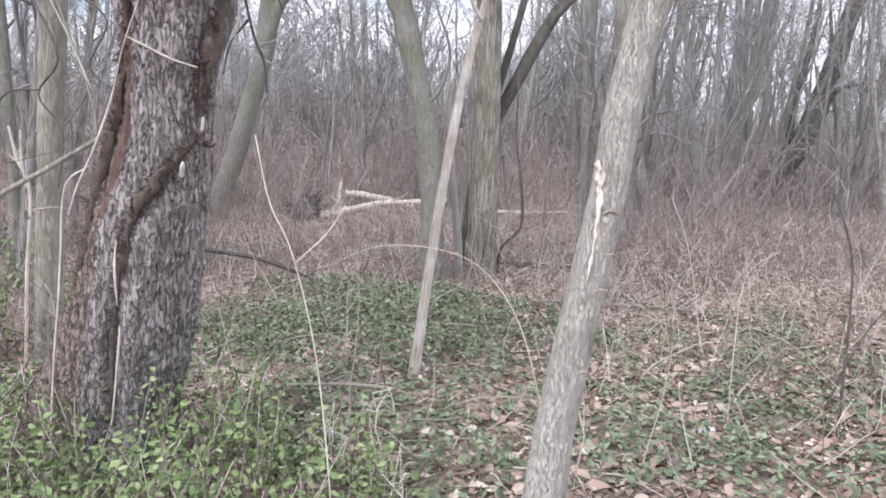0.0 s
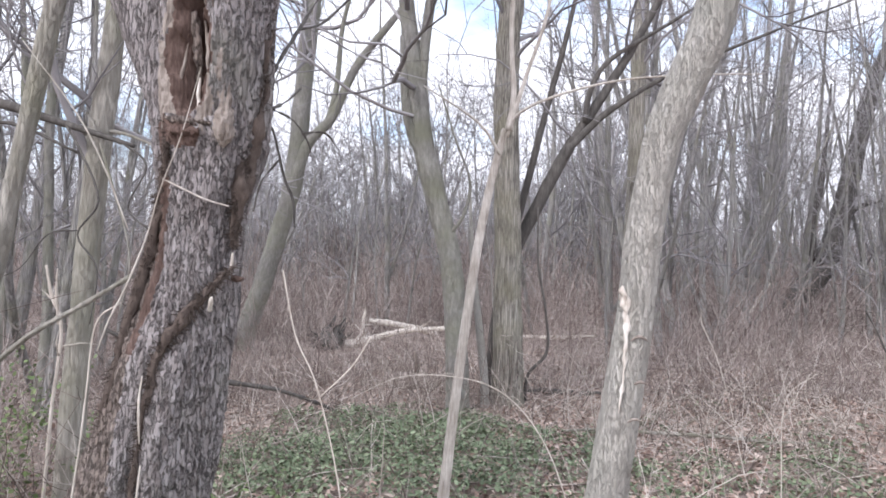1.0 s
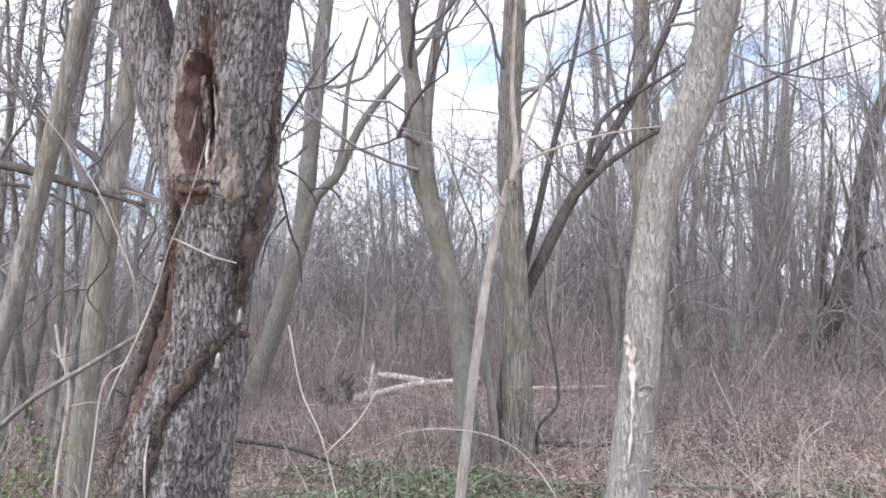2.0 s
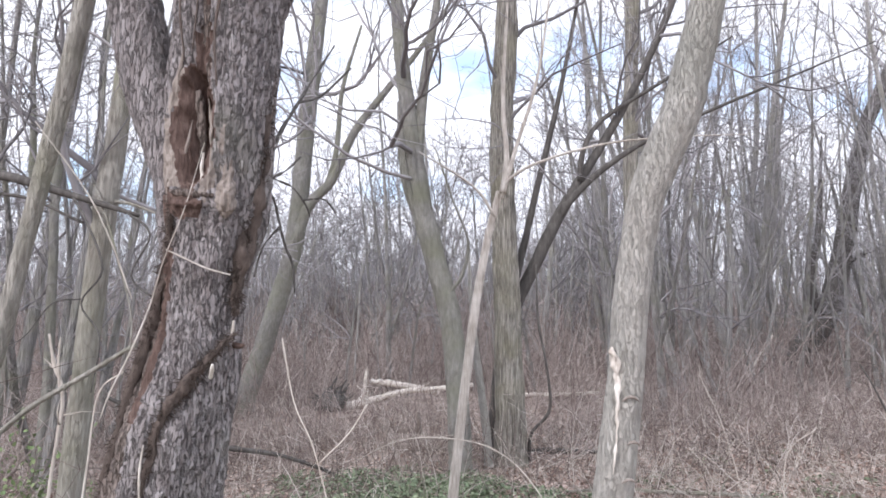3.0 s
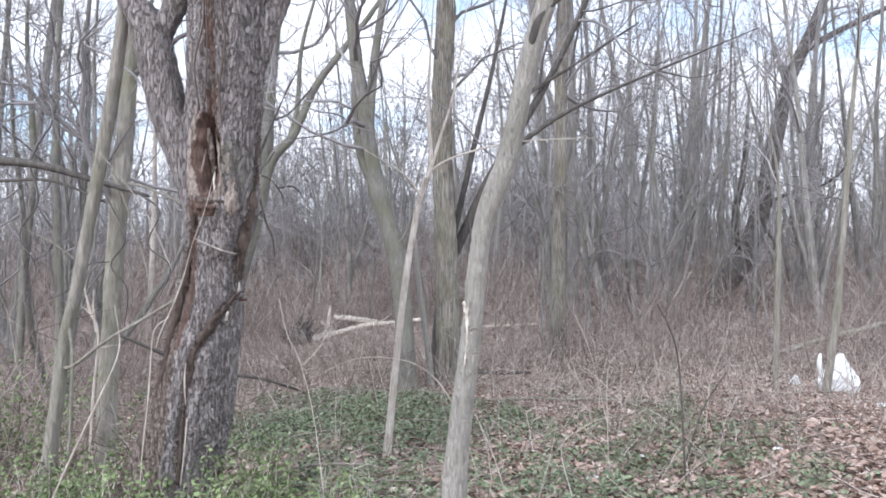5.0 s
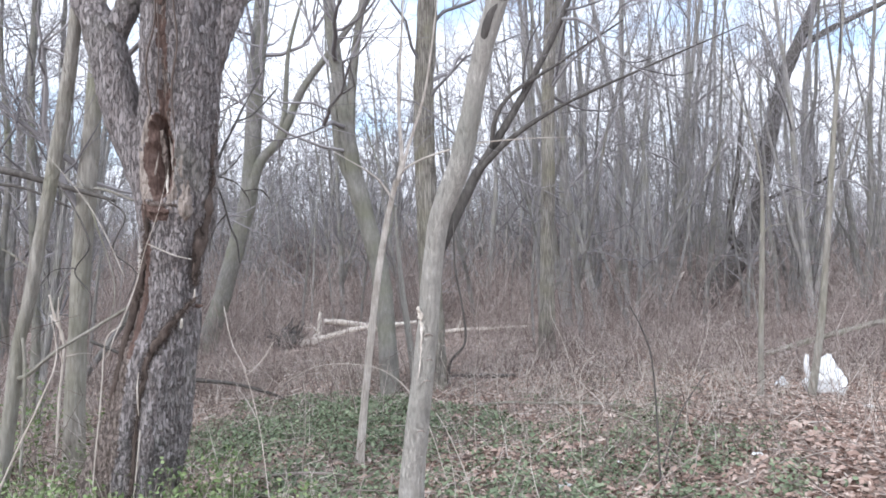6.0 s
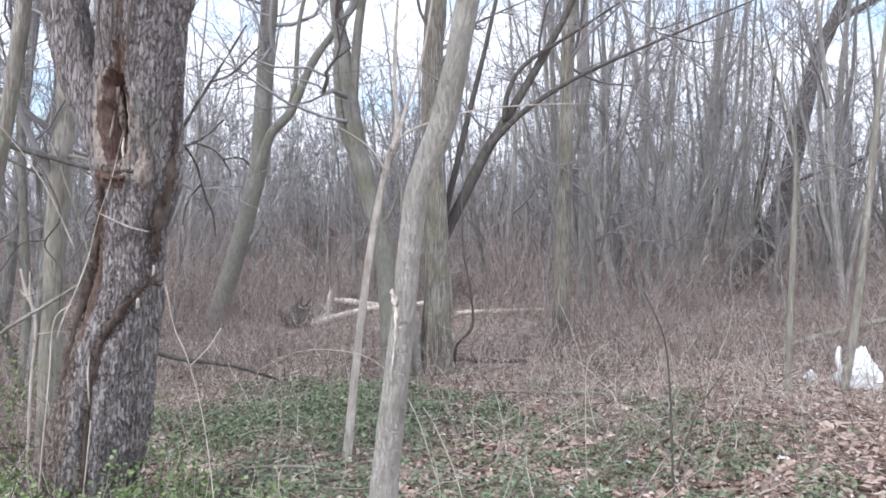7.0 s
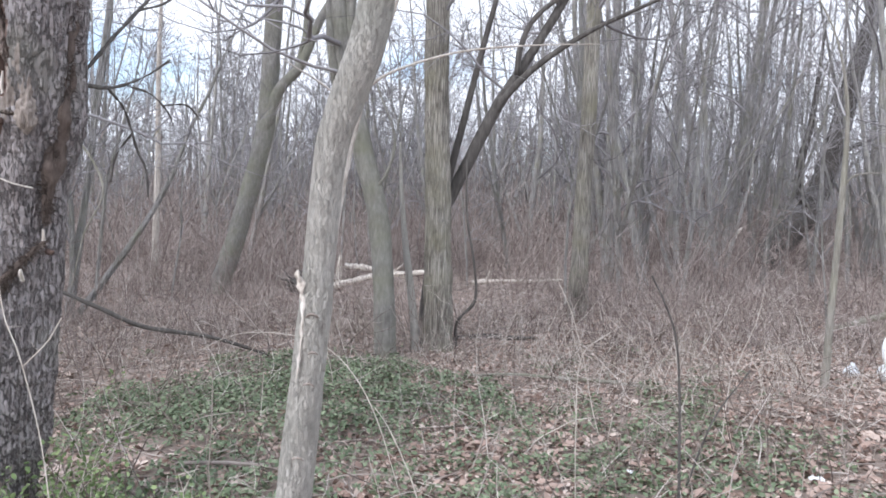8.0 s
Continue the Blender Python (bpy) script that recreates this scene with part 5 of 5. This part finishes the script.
def lay_leaves():
    gen = np.random.default_rng(51)
    spots, sizes = [], []
    while len(spots) < 46000:
        y = 3.2 + 13 * gen.random() ** 1.5
        x = gen.uniform(-0.62, 0.85) * (y + 1) * (1 + abs(gen.normal(0, 0.12)))
        keep = 0.55 if green_at(x, y) > 0.35 else 1.0
        keep *= 0.75 if x < -1.0 else 1.0
        if gen.random() < keep:
            spots.append((x, y, height(x, y) + gen.uniform(0.004, 0.035)))
            sizes.append(gen.uniform(0.028, 0.075) * (1.35 if gen.random() < 0.12 else 1) * (1.15 if y < 7 else 1))
    # thick drifts where the leaves lie open
    for _ in range(16000):
        y = gen.uniform(3.9, 10.5)
        x = gen.uniform(0.2, 0.8 * y + 0.6)
        if green_at(x, y) < 0.5:
            spots.append((x, y, height(x, y) + gen.uniform(0.01, 0.045)))
            sizes.append(gen.uniform(0.022, 0.055))
    # thinner litter round the camera's way and out to the sides
    for _ in range(8000):
        x, y = gen.normal(0.3, 3.6), gen.normal(0.4, 3.0)
        if y < 3.4 or x < -0.62 * (y + 1) or x > 0.85 * (y + 1):
            spots.append((x, y, height(x, y) + gen.uniform(0.004, 0.035)))
            sizes.append(gen.uniform(0.045, 0.10))
    ob = thing("leaf_litter", (0, 0, 0), "deep litter of curled tan and brown dead leaves", "leaves", kind="stuff")
    part("leaves", strew(spots, sizes, 0.35, gen), LITTER, ob, smooth=False)

    spots, sizes = [], []
    tries = 0
    while len(spots) < 24000 and tries < 400000:
        tries += 1
        y = gen.uniform(3.6, 10.0)
        x = gen.uniform(-3.6, 4.2)
        k = green_at(x, y)
        if k > 0.1 and gen.random() < min(0.7, k * 0.55):
            spots.append((x, y, height(x, y) + gen.uniform(0.01, 0.05 + 0.10 * min(1.2, max(0, k)))))
            sizes.append(gen.uniform(0.025, 0.055))
    ob = thing("ground_cover", (0, 0, 0), "low dark green creeping evergreen over dead leaves", "plants", kind="stuff")
    part("leaves", strew(spots, sizes, 0.5, gen, 0.6, 0.04), GREEN, ob, smooth=False)

    # young green shrubs at the foot of the old tree
    spots, sizes = [], []
    stems = Shape()
    for _ in range(1500):
        x, y = gen.uniform(-3.4, -0.1), gen.uniform(2.9, 4.9)
        if ((x + 1.7) / 1.6) ** 2 + ((y - 4.0) / 1.0) ** 2 > 1 + 0.5 * noise.noise((x * 3, y * 3, 4.0)) or x > -0.9 and gen.random() < 0.2:
            continue
        tall = gen.uniform(0.18, 0.62) * (1.0 if x < -0.9 else 0.75)
        way = np.array([gen.normal(0, 0.25), gen.normal(0, 0.25), 1.0])
        pts, rad = wander((x, y, height(x, y) - 0.02), way / np.linalg.norm(way), tall, 5, 0.004, 0.0015, 0.15, 0, gen)
        tube(stems, pts, rad, 3)
        for _ in range(int(34 * tall) + 4):
            at = gen.uniform(0.25, 1) * 4.99
            i = int(at)
            spots.append(pts[i] + (pts[i + 1] - pts[i]) * (at - i) + gen.normal(0, 0.025, 3))
            sizes.append(gen.uniform(0.018, 0.042))
    # a sprouting thicket among the left-hand brush
    for _ in range(130):
        x, y = gen.normal(-4.0, 0.5), gen.normal(6.3, 0.45)
        way = np.array([gen.normal(0, 0.3), gen.normal(0, 0.3), 1.0])
        pts, rad = wander((x, y, height(x, y) - 0.02), way / np.linalg.norm(way), gen.uniform(0.35, 1.25), 5, 0.005, 0.0018, 0.15, 0, gen)
        tube(stems, pts, rad, 3)
        for _ in range(26):
            at = gen.uniform(0.3, 1) * 4.99
            i = int(at)
            spots.append(pts[i] + (pts[i + 1] - pts[i]) * (at - i) + gen.normal(0, 0.04, 3))
            sizes.append(gen.uniform(0.028, 0.055))
    ob = thing("young_shrub", (0, 0, 0), "fresh light green sprouting shrubs below the trunk", "shrub", kind="stuff")
    part("stems", stems, STALK, ob)
    part("leaves", strew(spots, sizes, 0.7, gen, 0.6, 0.04), GREEN_NEW, ob, smooth=False)


def loose_leaves():
    """The nearest dead leaves, one by one."""
    gen = np.random.default_rng(57)
    litter = bpy.data.objects["leaf_litter"]
    kinds = [strew([(0, 0, 0)], [1.0], 0.25, gen, 1.2).mesh("leaf", [LITTER], False) for _ in range(12)]
    for _ in range(300):
        x, y = gen.uniform(0.5, 3.4), gen.uniform(4.2, 6.4)
        ob = new("leaf", kinds[gen.integers(0, 12)])
        ob.parent = litter
        s = gen.uniform(0.06, 0.12)
        ob.matrix_basis = pose(x, y, height(x, y) + gen.uniform(0.03, 0.05), gen.normal(0, 14), gen.normal(0, 14), gen.uniform(0, 360)) @ Matrix.Diagonal((s, s, s, 1))
    cover = bpy.data.objects["ground_cover"]
    kinds = [strew([(0, 0, 0)], [1.0], 0.4, gen, 0.6, 0.04).mesh("leaf", [GREEN], False) for _ in range(10)]
    made = 0
    while made < 280:
        x, y = gen.uniform(-0.8, 3.0), gen.uniform(4.3, 6.2)
        if green_at(x, y) < 0.15:
            continue
        made += 1
        ob = new("leaf", kinds[gen.integers(0, 10)])
        ob.parent = cover
        s = gen.uniform(0.035, 0.06)
        ob.matrix_basis = pose(x, y, height(x, y) + gen.uniform(0.03, 0.11), gen.normal(0, 22), gen.normal(0, 22), gen.uniform(0, 360)) @ Matrix.Diagonal((s, s, s, 1))


lay_leaves()
loose_leaves()


# ---- fallen wood ----
def log(name, rows, mat, label, sides=12, steps=8, snags=0, seed=1, category="log", tips=True):
    gen = np.random.default_rng(seed)
    base = np.array(rows[0][:3])
    ob = thing(name, base, label, category)
    line = spline(rows, steps)
    r = line[:, 3] * (1 + 0.08 * gen.normal(0, 1, len(line)))
    grid, way = rings(line[:, :3], np.maximum(r, 0.002), sides)
    for i in range(len(line)):
        for j in range(sides):
            p = grid[i, j]
            grid[i, j] = p + way[i, j] * line[i, 3] * 0.18 * noise.noise((p[0] * 9, p[1] * 9, p[2] * 9))
    shape = Shape()
    skin(shape, grid - base)
    stem = part("stem", shape, mat, ob)
    for _ in range(snags):
        k = gen.integers(len(line) // 5, len(line))
        way = gen.normal(0, 0.8, 3) + np.array([0, 0, 0.5])
        pts, rad = wander(line[k, :3] - base, way / np.linalg.norm(way), min(max(line[k, 3], 0.006) * gen.uniform(5, 22), 0.45), 4, line[k, 3] * 0.5, line[k, 3] * 0.12, 0.15, 0, gen)
        shape = Shape()
        tube(shape, pts, rad, 5, closed=True)
        part("snag", shape, mat, stem)
    return ob, base


def fallen_wood():
    trunk, base = log("fallen_tree", [(-3.2, 16.5, 0.0, 0.12), (-3.0, 16.5, 0.01, 0.105), (-2.66, 16.5, 0.08, 0.088), (-2.32, 16.5, 0.18, 0.075), (-1.93, 16.5, 0.29, 0.068), (-1.54, 16.5, 0.37, 0.062), (-1.06, 16.5, 0.41, 0.055), (-0.2, 16.5, 0.50, 0.045)],
                      WOOD_PALE, "curved fallen trunk with bleached bare wood", snags=4, seed=61)
    gen = np.random.default_rng(62)
    roots = Shape()
    for _ in range(110):
        way = gen.normal(0, 1, 3)
        way[0] -= 0.4
        pts, rad = wander((-0.05, 0, 0.0), way / np.linalg.norm(way), gen.uniform(0.35, 0.75), 5, 0.05, 0.012, 0.45, 0, gen)
        pts[:, 2] = np.maximum(pts[:, 2], -0.1)
        tube(roots, pts, rad, 5)
    lump = np.zeros((9, 16, 3))
    for i in range(9):
        for j in range(16):
            a, b = math.pi * (i + 0.3) / 9, j * math.pi / 8
            q = Vector((math.sin(a) * math.cos(b), math.sin(a) * math.sin(b), math.cos(a)))
            lump[i, j] = tuple(q * (0.33 + 0.13 * noise.noise(q * 2.2) + 0.09 * noise.noise(q * 6)) + Vector((-0.08, -0.1, 0.04)))
    skin(roots, lump)
    part("root_ball", roots, BARK_DARK, trunk, "dark torn root ball")
    log("fallen_log", [(-2.55, 17.2, 0.50, 0.065), (-2.2, 17.2, 0.48, 0.07), (-1.75, 17.2, 0.42, 0.07), (-1.0, 17.4, 0.25, 0.07)], WOOD_PALE, "short bleached fallen log", seed=63)
    log("fallen_log", [(0.45, 17, 0.20, 0.06), (1.0, 17, 0.25, 0.055), (1.7, 17, 0.27, 0.045), (2.6, 17, 0.32, 0.03)], CANE, "thin bleached log lying in brush", snags=2, seed=64)
    log("snag", [(-2.65, 17.0, -0.05, 0.085), (-2.64, 17.0, 0.4, 0.065), (-2.62, 17.0, 0.68, 0.042), (-2.61, 17.0, 0.83, 0.012)], WOOD_PALE, "short pointed broken pale stump", seed=65, category="stump")
    log("fallen_branch", [(-3.6, 7.9, 0.95, 0.018), (-3.1, 8.15, 0.66, 0.022), (-2.72, 8.3, 0.46, 0.024), (-2.2, 8.6, 0.33, 0.022), (-1.86, 8.85, 0.18, 0.02), (-1.60, 9.15, 0.0, 0.016)], BARK_DARK, "dark fallen branch propped aslant over the ground", snags=2, seed=66, category="branch")
    log("fallen_log", [(5.6, 11, 0.28, 0.035), (6.4, 11, 0.50, 0.045), (7.3, 11, 0.72, 0.045), (8.6, 11, 0.98, 0.04)], BARK_MOSSY, "long pale branch resting aslant in brush", snags=2, seed=67)
    log("fallen_branch", [(0.75, 8.4, 0.05, 0.010), (1.2, 8.3, 0.10, 0.015), (1.6, 8.25, 0.09, 0.018), (2.1, 8.0, 0.13, 0.018), (2.45, 7.75, 0.15, 0.014), (2.9, 7.5, 0.22, 0.008)], BARK_MOSSY, "grey fallen branch lying on the leaves", snags=12, seed=68, category="branch")
    log("fallen_log", [(-1.35, 11.0, 0.04, 0.10), (-1.05, 10.95, 0.10, 0.13), (-0.7, 10.9, 0.09, 0.125), (-0.42, 10.8, 0.06, 0.10)], WOOD_WEATHERED, "rotting pale log piece among leaves", seed=69, snags=2)
    log("fallen_log", [(0.4, 10.6, 0.03, 0.03), (0.8, 10.7, 0.06, 0.04), (1.2, 10.7, 0.05, 0.035), (1.6, 10.75, 0.05, 0.02)], BARK_DARK, "dark rotting log lying behind the trunks", seed=70)
    log("fallen_branch", [(-1.05, 5.6, 0.06, 0.010), (-0.8, 5.6, 0.08, 0.013), (-0.5, 5.62, 0.07, 0.012), (-0.35, 5.6, 0.05, 0.008)], STALK, "short pale stick on the ground cover", seed=71, category="branch")
    log("broken_branch", [(6.3, 18.2, 0.6, 0.03), (6.55, 18.2, 1.0, 0.035), (6.7, 18.2, 1.25, 0.045), (6.85, 18.2, 1.5, 0.04), (6.95, 18.2, 1.6, 0.012)], WOOD_PALE, "broken branch end with white bare wood", seed=72, category="branch")
    # arching canes and stems
    for rows, label in (([(1.76, 6.5, 0.1, 0.007), (1.71, 6.5, 0.29, 0.007), (1.63, 6.5, 0.68, 0.006), (1.54, 6.5, 0.99, 0.005), (1.44, 6.5, 1.22, 0.0045), (1.43, 6.5, 1.33, 0.003)], "tall thin pale curved cane"),
                        ([(1.62, 6.6, 0.1, 0.006), (1.58, 6.6, 0.35, 0.005), (1.48, 6.6, 0.6, 0.004), (1.36, 6.6, 0.75, 0.003)], "short thin pale cane"),
                        ([(-0.8, 5.3, 0.84, 0.003), (-0.55, 5.3, 0.96, 0.004), (-0.30, 5.3, 0.98, 0.005), (-0.05, 5.3, 0.93, 0.005), (0.14, 5.3, 0.78, 0.006), (0.30, 5.3, 0.5, 0.006), (0.45, 5.35, 0.0, 0.007)], "pale arching bramble cane"),
                        ([(0.62, 5.0, 0.02, 0.007), (0.54, 5.0, 0.28, 0.007), (0.43, 4.95, 0.55, 0.006), (0.36, 4.9, 0.68, 0.004)], "pale bent dead stem"),
                        ([(1.45, 5.3, 0.05, 0.006), (1.44, 5.3, 0.5, 0.006), (1.46, 5.3, 0.9, 0.005), (1.62, 5.3, 1.05, 0.003)], "thin upright dead stem"),
                        ([(2.55, 6.2, 0.15, 0.007), (2.6, 6.2, 0.6, 0.006), (2.75, 6.2, 1.0, 0.005), (2.8, 6.2, 1.25, 0.003)], "thin upright dead stem"),
                        ([(-2.0, 3.55, 0.0, 0.010), (-1.84, 3.53, 0.45, 0.010), (-1.66, 3.5, 0.83, 0.009), (-1.56, 3.5, 1.04, 0.008), (-1.475, 3.5, 1.26, 0.006), (-1.50, 3.5, 1.48, 0.003)], "pale branching dead stem"),
                        ([(-3.02, 6.2, -0.1, 0.024), (-2.99, 6.2, 0.55, 0.024), (-2.95, 6.2, 1.08, 0.026), (-3.03, 6.2, 1.32, 0.024), (-3.08, 6.2, 1.52, 0.016)], "pale broken dead stem with a forked top"),
                        ([(-2.97, 6.2, 1.12, 0.020), (-2.985, 6.18, 1.32, 0.018), (-2.98, 6.17, 1.50, 0.008)], "pale broken dead side stem"),
                        ([(-0.42, 3.6, 0.0, 0.005), (-0.45, 3.55, 0.5, 0.0045), (-0.5, 3.55, 0.9, 0.004), (-0.57, 3.55, 1.18, 0.004), (-0.64, 3.57, 1.32, 0.003), (-0.69, 3.6, 1.5, 0.002)], "thin forked pale sapling stem"),
                        ([(-0.56, 3.55, 1.16, 0.003), (-0.48, 3.55, 1.24, 0.0025), (-0.43, 3.55, 1.32, 0.0015)], "thin pale side twig")):
        log("cane", [(x, y, z, r * 0.55) for x, y, z, r in rows], CANE, label, sides=6, steps=8, seed=80, snags=4, category="stem")
    for rows, label in (([(2.0, 5.2, 0.05, 0.009), (1.99, 5.2, 0.36, 0.008), (1.98, 5.2, 0.72, 0.007), (1.95, 5.2, 1.04, 0.006), (1.88, 5.2, 1.24, 0.005), (1.81, 5.2, 1.38, 0.004)], "dark thin leafless sapling stem"),
                        ([(2.15, 5.6, 0.08, 0.007), (2.3, 5.6, 0.5, 0.006), (2.5, 5.6, 0.8, 0.004)], "dark slanting leafless stem")):
        log("stem", rows, BARK_DARK, label, sides=6, steps=8, snags=4, seed=81, category="stem")


def bramble(seed, at, spread, count, tall, label):
    """A loose tangle of thin dead stems with side twigs."""
    gen = np.random.default_rng(seed)
    ob = thing("bramble", at, label, "bramble", kind="stuff")
    shape = Shape()
    for _ in range(count):
        x, y = gen.normal(0, spread, 2)
        way = np.array([gen.normal(0, 0.5), gen.normal(0, 0.4), 0.9])
        z = height(at[0] + x, at[1] + y) - at[2] - 0.02
        pts, rad = wander((x, y, z), way / np.linalg.norm(way), tall * gen.uniform(0.4, 1.2), 7, 0.005 * gen.uniform(0.5, 1.2), 0.0016, 0.16, -0.07, gen)
        pts[:, 2] = np.maximum(pts[:, 2], z)
        tube(shape, pts, rad, 4)
        for _ in range(5):
            k = gen.integers(2, 8)
            way = gen.normal(0, 0.8, 3) + np.array([0, 0, 0.4])
            p2, r2 = wander(pts[k], way / np.linalg.norm(way), tall * gen.uniform(0.1, 0.35), 3, 0.003, 0.0012, 0.2, 0, gen)
            tube(shape, p2, r2, 3)
    part("stems", shape, CANE if seed % 4 == 1 else STALK, ob)


for seed, x, y, spread, count, tall, label in (
        (91, -0.6, 8.9, 0.5, 26, 1.1, "loose tangle of thin pale dead stems"), (92, -1.6, 7.6, 0.6, 26, 0.9, "tangle of thin brown dead stems"), (93, 1.3, 8.6, 0.6, 30, 0.9, "tangle of bleached bramble twigs"),
        (94, 2.4, 7.4, 0.6, 22, 0.7, "loose thicket of thin brown twigs"), (95, 3.0, 8.8, 0.7, 34, 0.9, "tangle of bleached bramble twigs"), (96, -2.4, 6.0, 0.5, 22, 0.9, "tangle of thin brown dead stems"),
        (97, -0.2, 4.7, 0.5, 12, 0.6, "loose tangle of thin pale dead stems"), (98, 1.95, 6.0, 0.35, 16, 0.75, "loose thicket of thin brown twigs"), (99, 0.6, 9.6, 0.5, 22, 1.2, "loose tangle of thin pale dead stems"),
        (100, -1.9, 10.5, 0.8, 34, 1.0, "loose thicket of thin brown twigs"), (102, 4.2, 9.8, 0.9, 40, 1.0, "loose thicket of thin brown twigs"), (104, -3.4, 4.6, 0.5, 24, 0.9, "tangle of thin brown dead stems"),
        (105, 2.5, 8.1, 0.55, 46, 0.5, "low tangle of bleached dead stems"), (109, 3.3, 7.5, 0.55, 46, 0.42, "low tangle of bleached dead stems"), (106, 2.9, 7.0, 0.6, 40, 0.4, "low tangle of thin brown dead stems")):
    bramble(seed, (x, y, height(x, y)), spread, count, tall, label)


fallen_wood()


# ---- litter: two plastic bags ----
def bag(name, at, size, mat, label, seed, handle):
    gen = np.random.default_rng(seed)
    n, s = 26, 40
    rows = np.zeros((n, s, 3))
    for i in range(n):
        f = i / (n - 1)
        r = math.sin(math.pi * min(1, 0.12 + 0.8 * f) ** 0.75) ** 0.8 * (1 - 0.45 * f)
        for j in range(s):
            a = j * 2 * math.pi / s
            q = Vector((math.cos(a) * 1.4 + seed, math.sin(a) * 1.4, f * 2.2))
            k = r * (1 + 0.45 * noise.noise(q) + 0.22 * noise.noise(q * 2.7) + 0.12 * abs(noise.noise(q * 6)))
            rows[i, j] = (size[0] * k * math.cos(a) + 0.12 * size[0] * f, size[1] * k * math.sin(a), size[2] * (f + 0.12 * noise.noise(q * 1.5) * f))
    ob = thing(name, at, label, "bag")
    shape = Shape()
    skin(shape, rows)
    part("sack", shape, mat, ob)
    if handle:
        line = spline([(-size[0] * 0.75, -0.03, size[2] * 0.35, 0.02), (-size[0] * 0.95, -0.04, size[2] * 0.7, 0.03), (-size[0] * 0.9, -0.03, size[2] * 0.98, 0.022), (-size[0] * 0.82, -0.02, size[2] * 1.05, 0.008)], 6)
        shape = Shape()
        tube(shape, line[:, :3], line[:, 3], 8, closed=True)
        part("handle", shape, mat, ob, "limp white loop handle")
    return ob


bag("plastic_bag", (4.95, 8.2, height(4.95, 8.2) - 0.02), (0.255, 0.2, 0.47), PLASTIC, "crumpled white plastic bag lying on dead leaves", 3, True)
bag("plastic_bag", (4.4, 8.15, height(4.4, 8.15) - 0.01), (0.085, 0.08, 0.15), PLASTIC_DIRTY, "small crumpled greyish plastic bag on dead leaves", 9, False)


def scrap(x, y, size, turn, seed):
    """A torn piece of plastic film, crumpled and lying flat."""
    gen = np.random.default_rng(seed)
    n = 7
    grid = np.zeros((n, n, 3))
    for i in range(n):
        for j in range(n):
            u, v = i / (n - 1) - 0.5, j / (n - 1) - 0.5
            grid[i, j] = (size * u * (1 + 0.5 * v), size * 0.7 * v * (1 - 0.6 * u), size * (0.25 + 0.35 * noise.noise((u * 4 + seed, v * 4, 1.0))))
    grid += gen.normal(0, size * 0.05, grid.shape)
    verts = np.concatenate([grid.reshape(-1, 3), grid.reshape(-1, 3) + (0, 0, size * 0.04)])
    faces = []
    for i in range(n - 1):
        for j in range(n - 1):
            a = i * n + j
            faces += [(a, a + 1, a + n + 1, a + n), (a + n * n, a + n * n + n, a + n * n + n + 1, a + n * n + 1)]
    shape = Shape()
    shape.add(verts, faces)
    ob = thing("plastic_scrap", (x, y, height(x, y) + 0.03), "small torn white plastic scrap on dead leaves", "litter", "plastic scraps in the leaves")
    ob.rotation_euler = (0, 0, turn)
    part("film", shape, PLASTIC, ob)


for x, y, size, turn, seed in ((1.30, 5.19, 0.085, 0.4, 1), (1.87, 5.85, 0.05, 1.9, 2), (2.86, 5.5, 0.07, 2.7, 3), (4.8, 7.16, 0.10, 0.9, 4)):
    scrap(x, y, size, turn, seed)
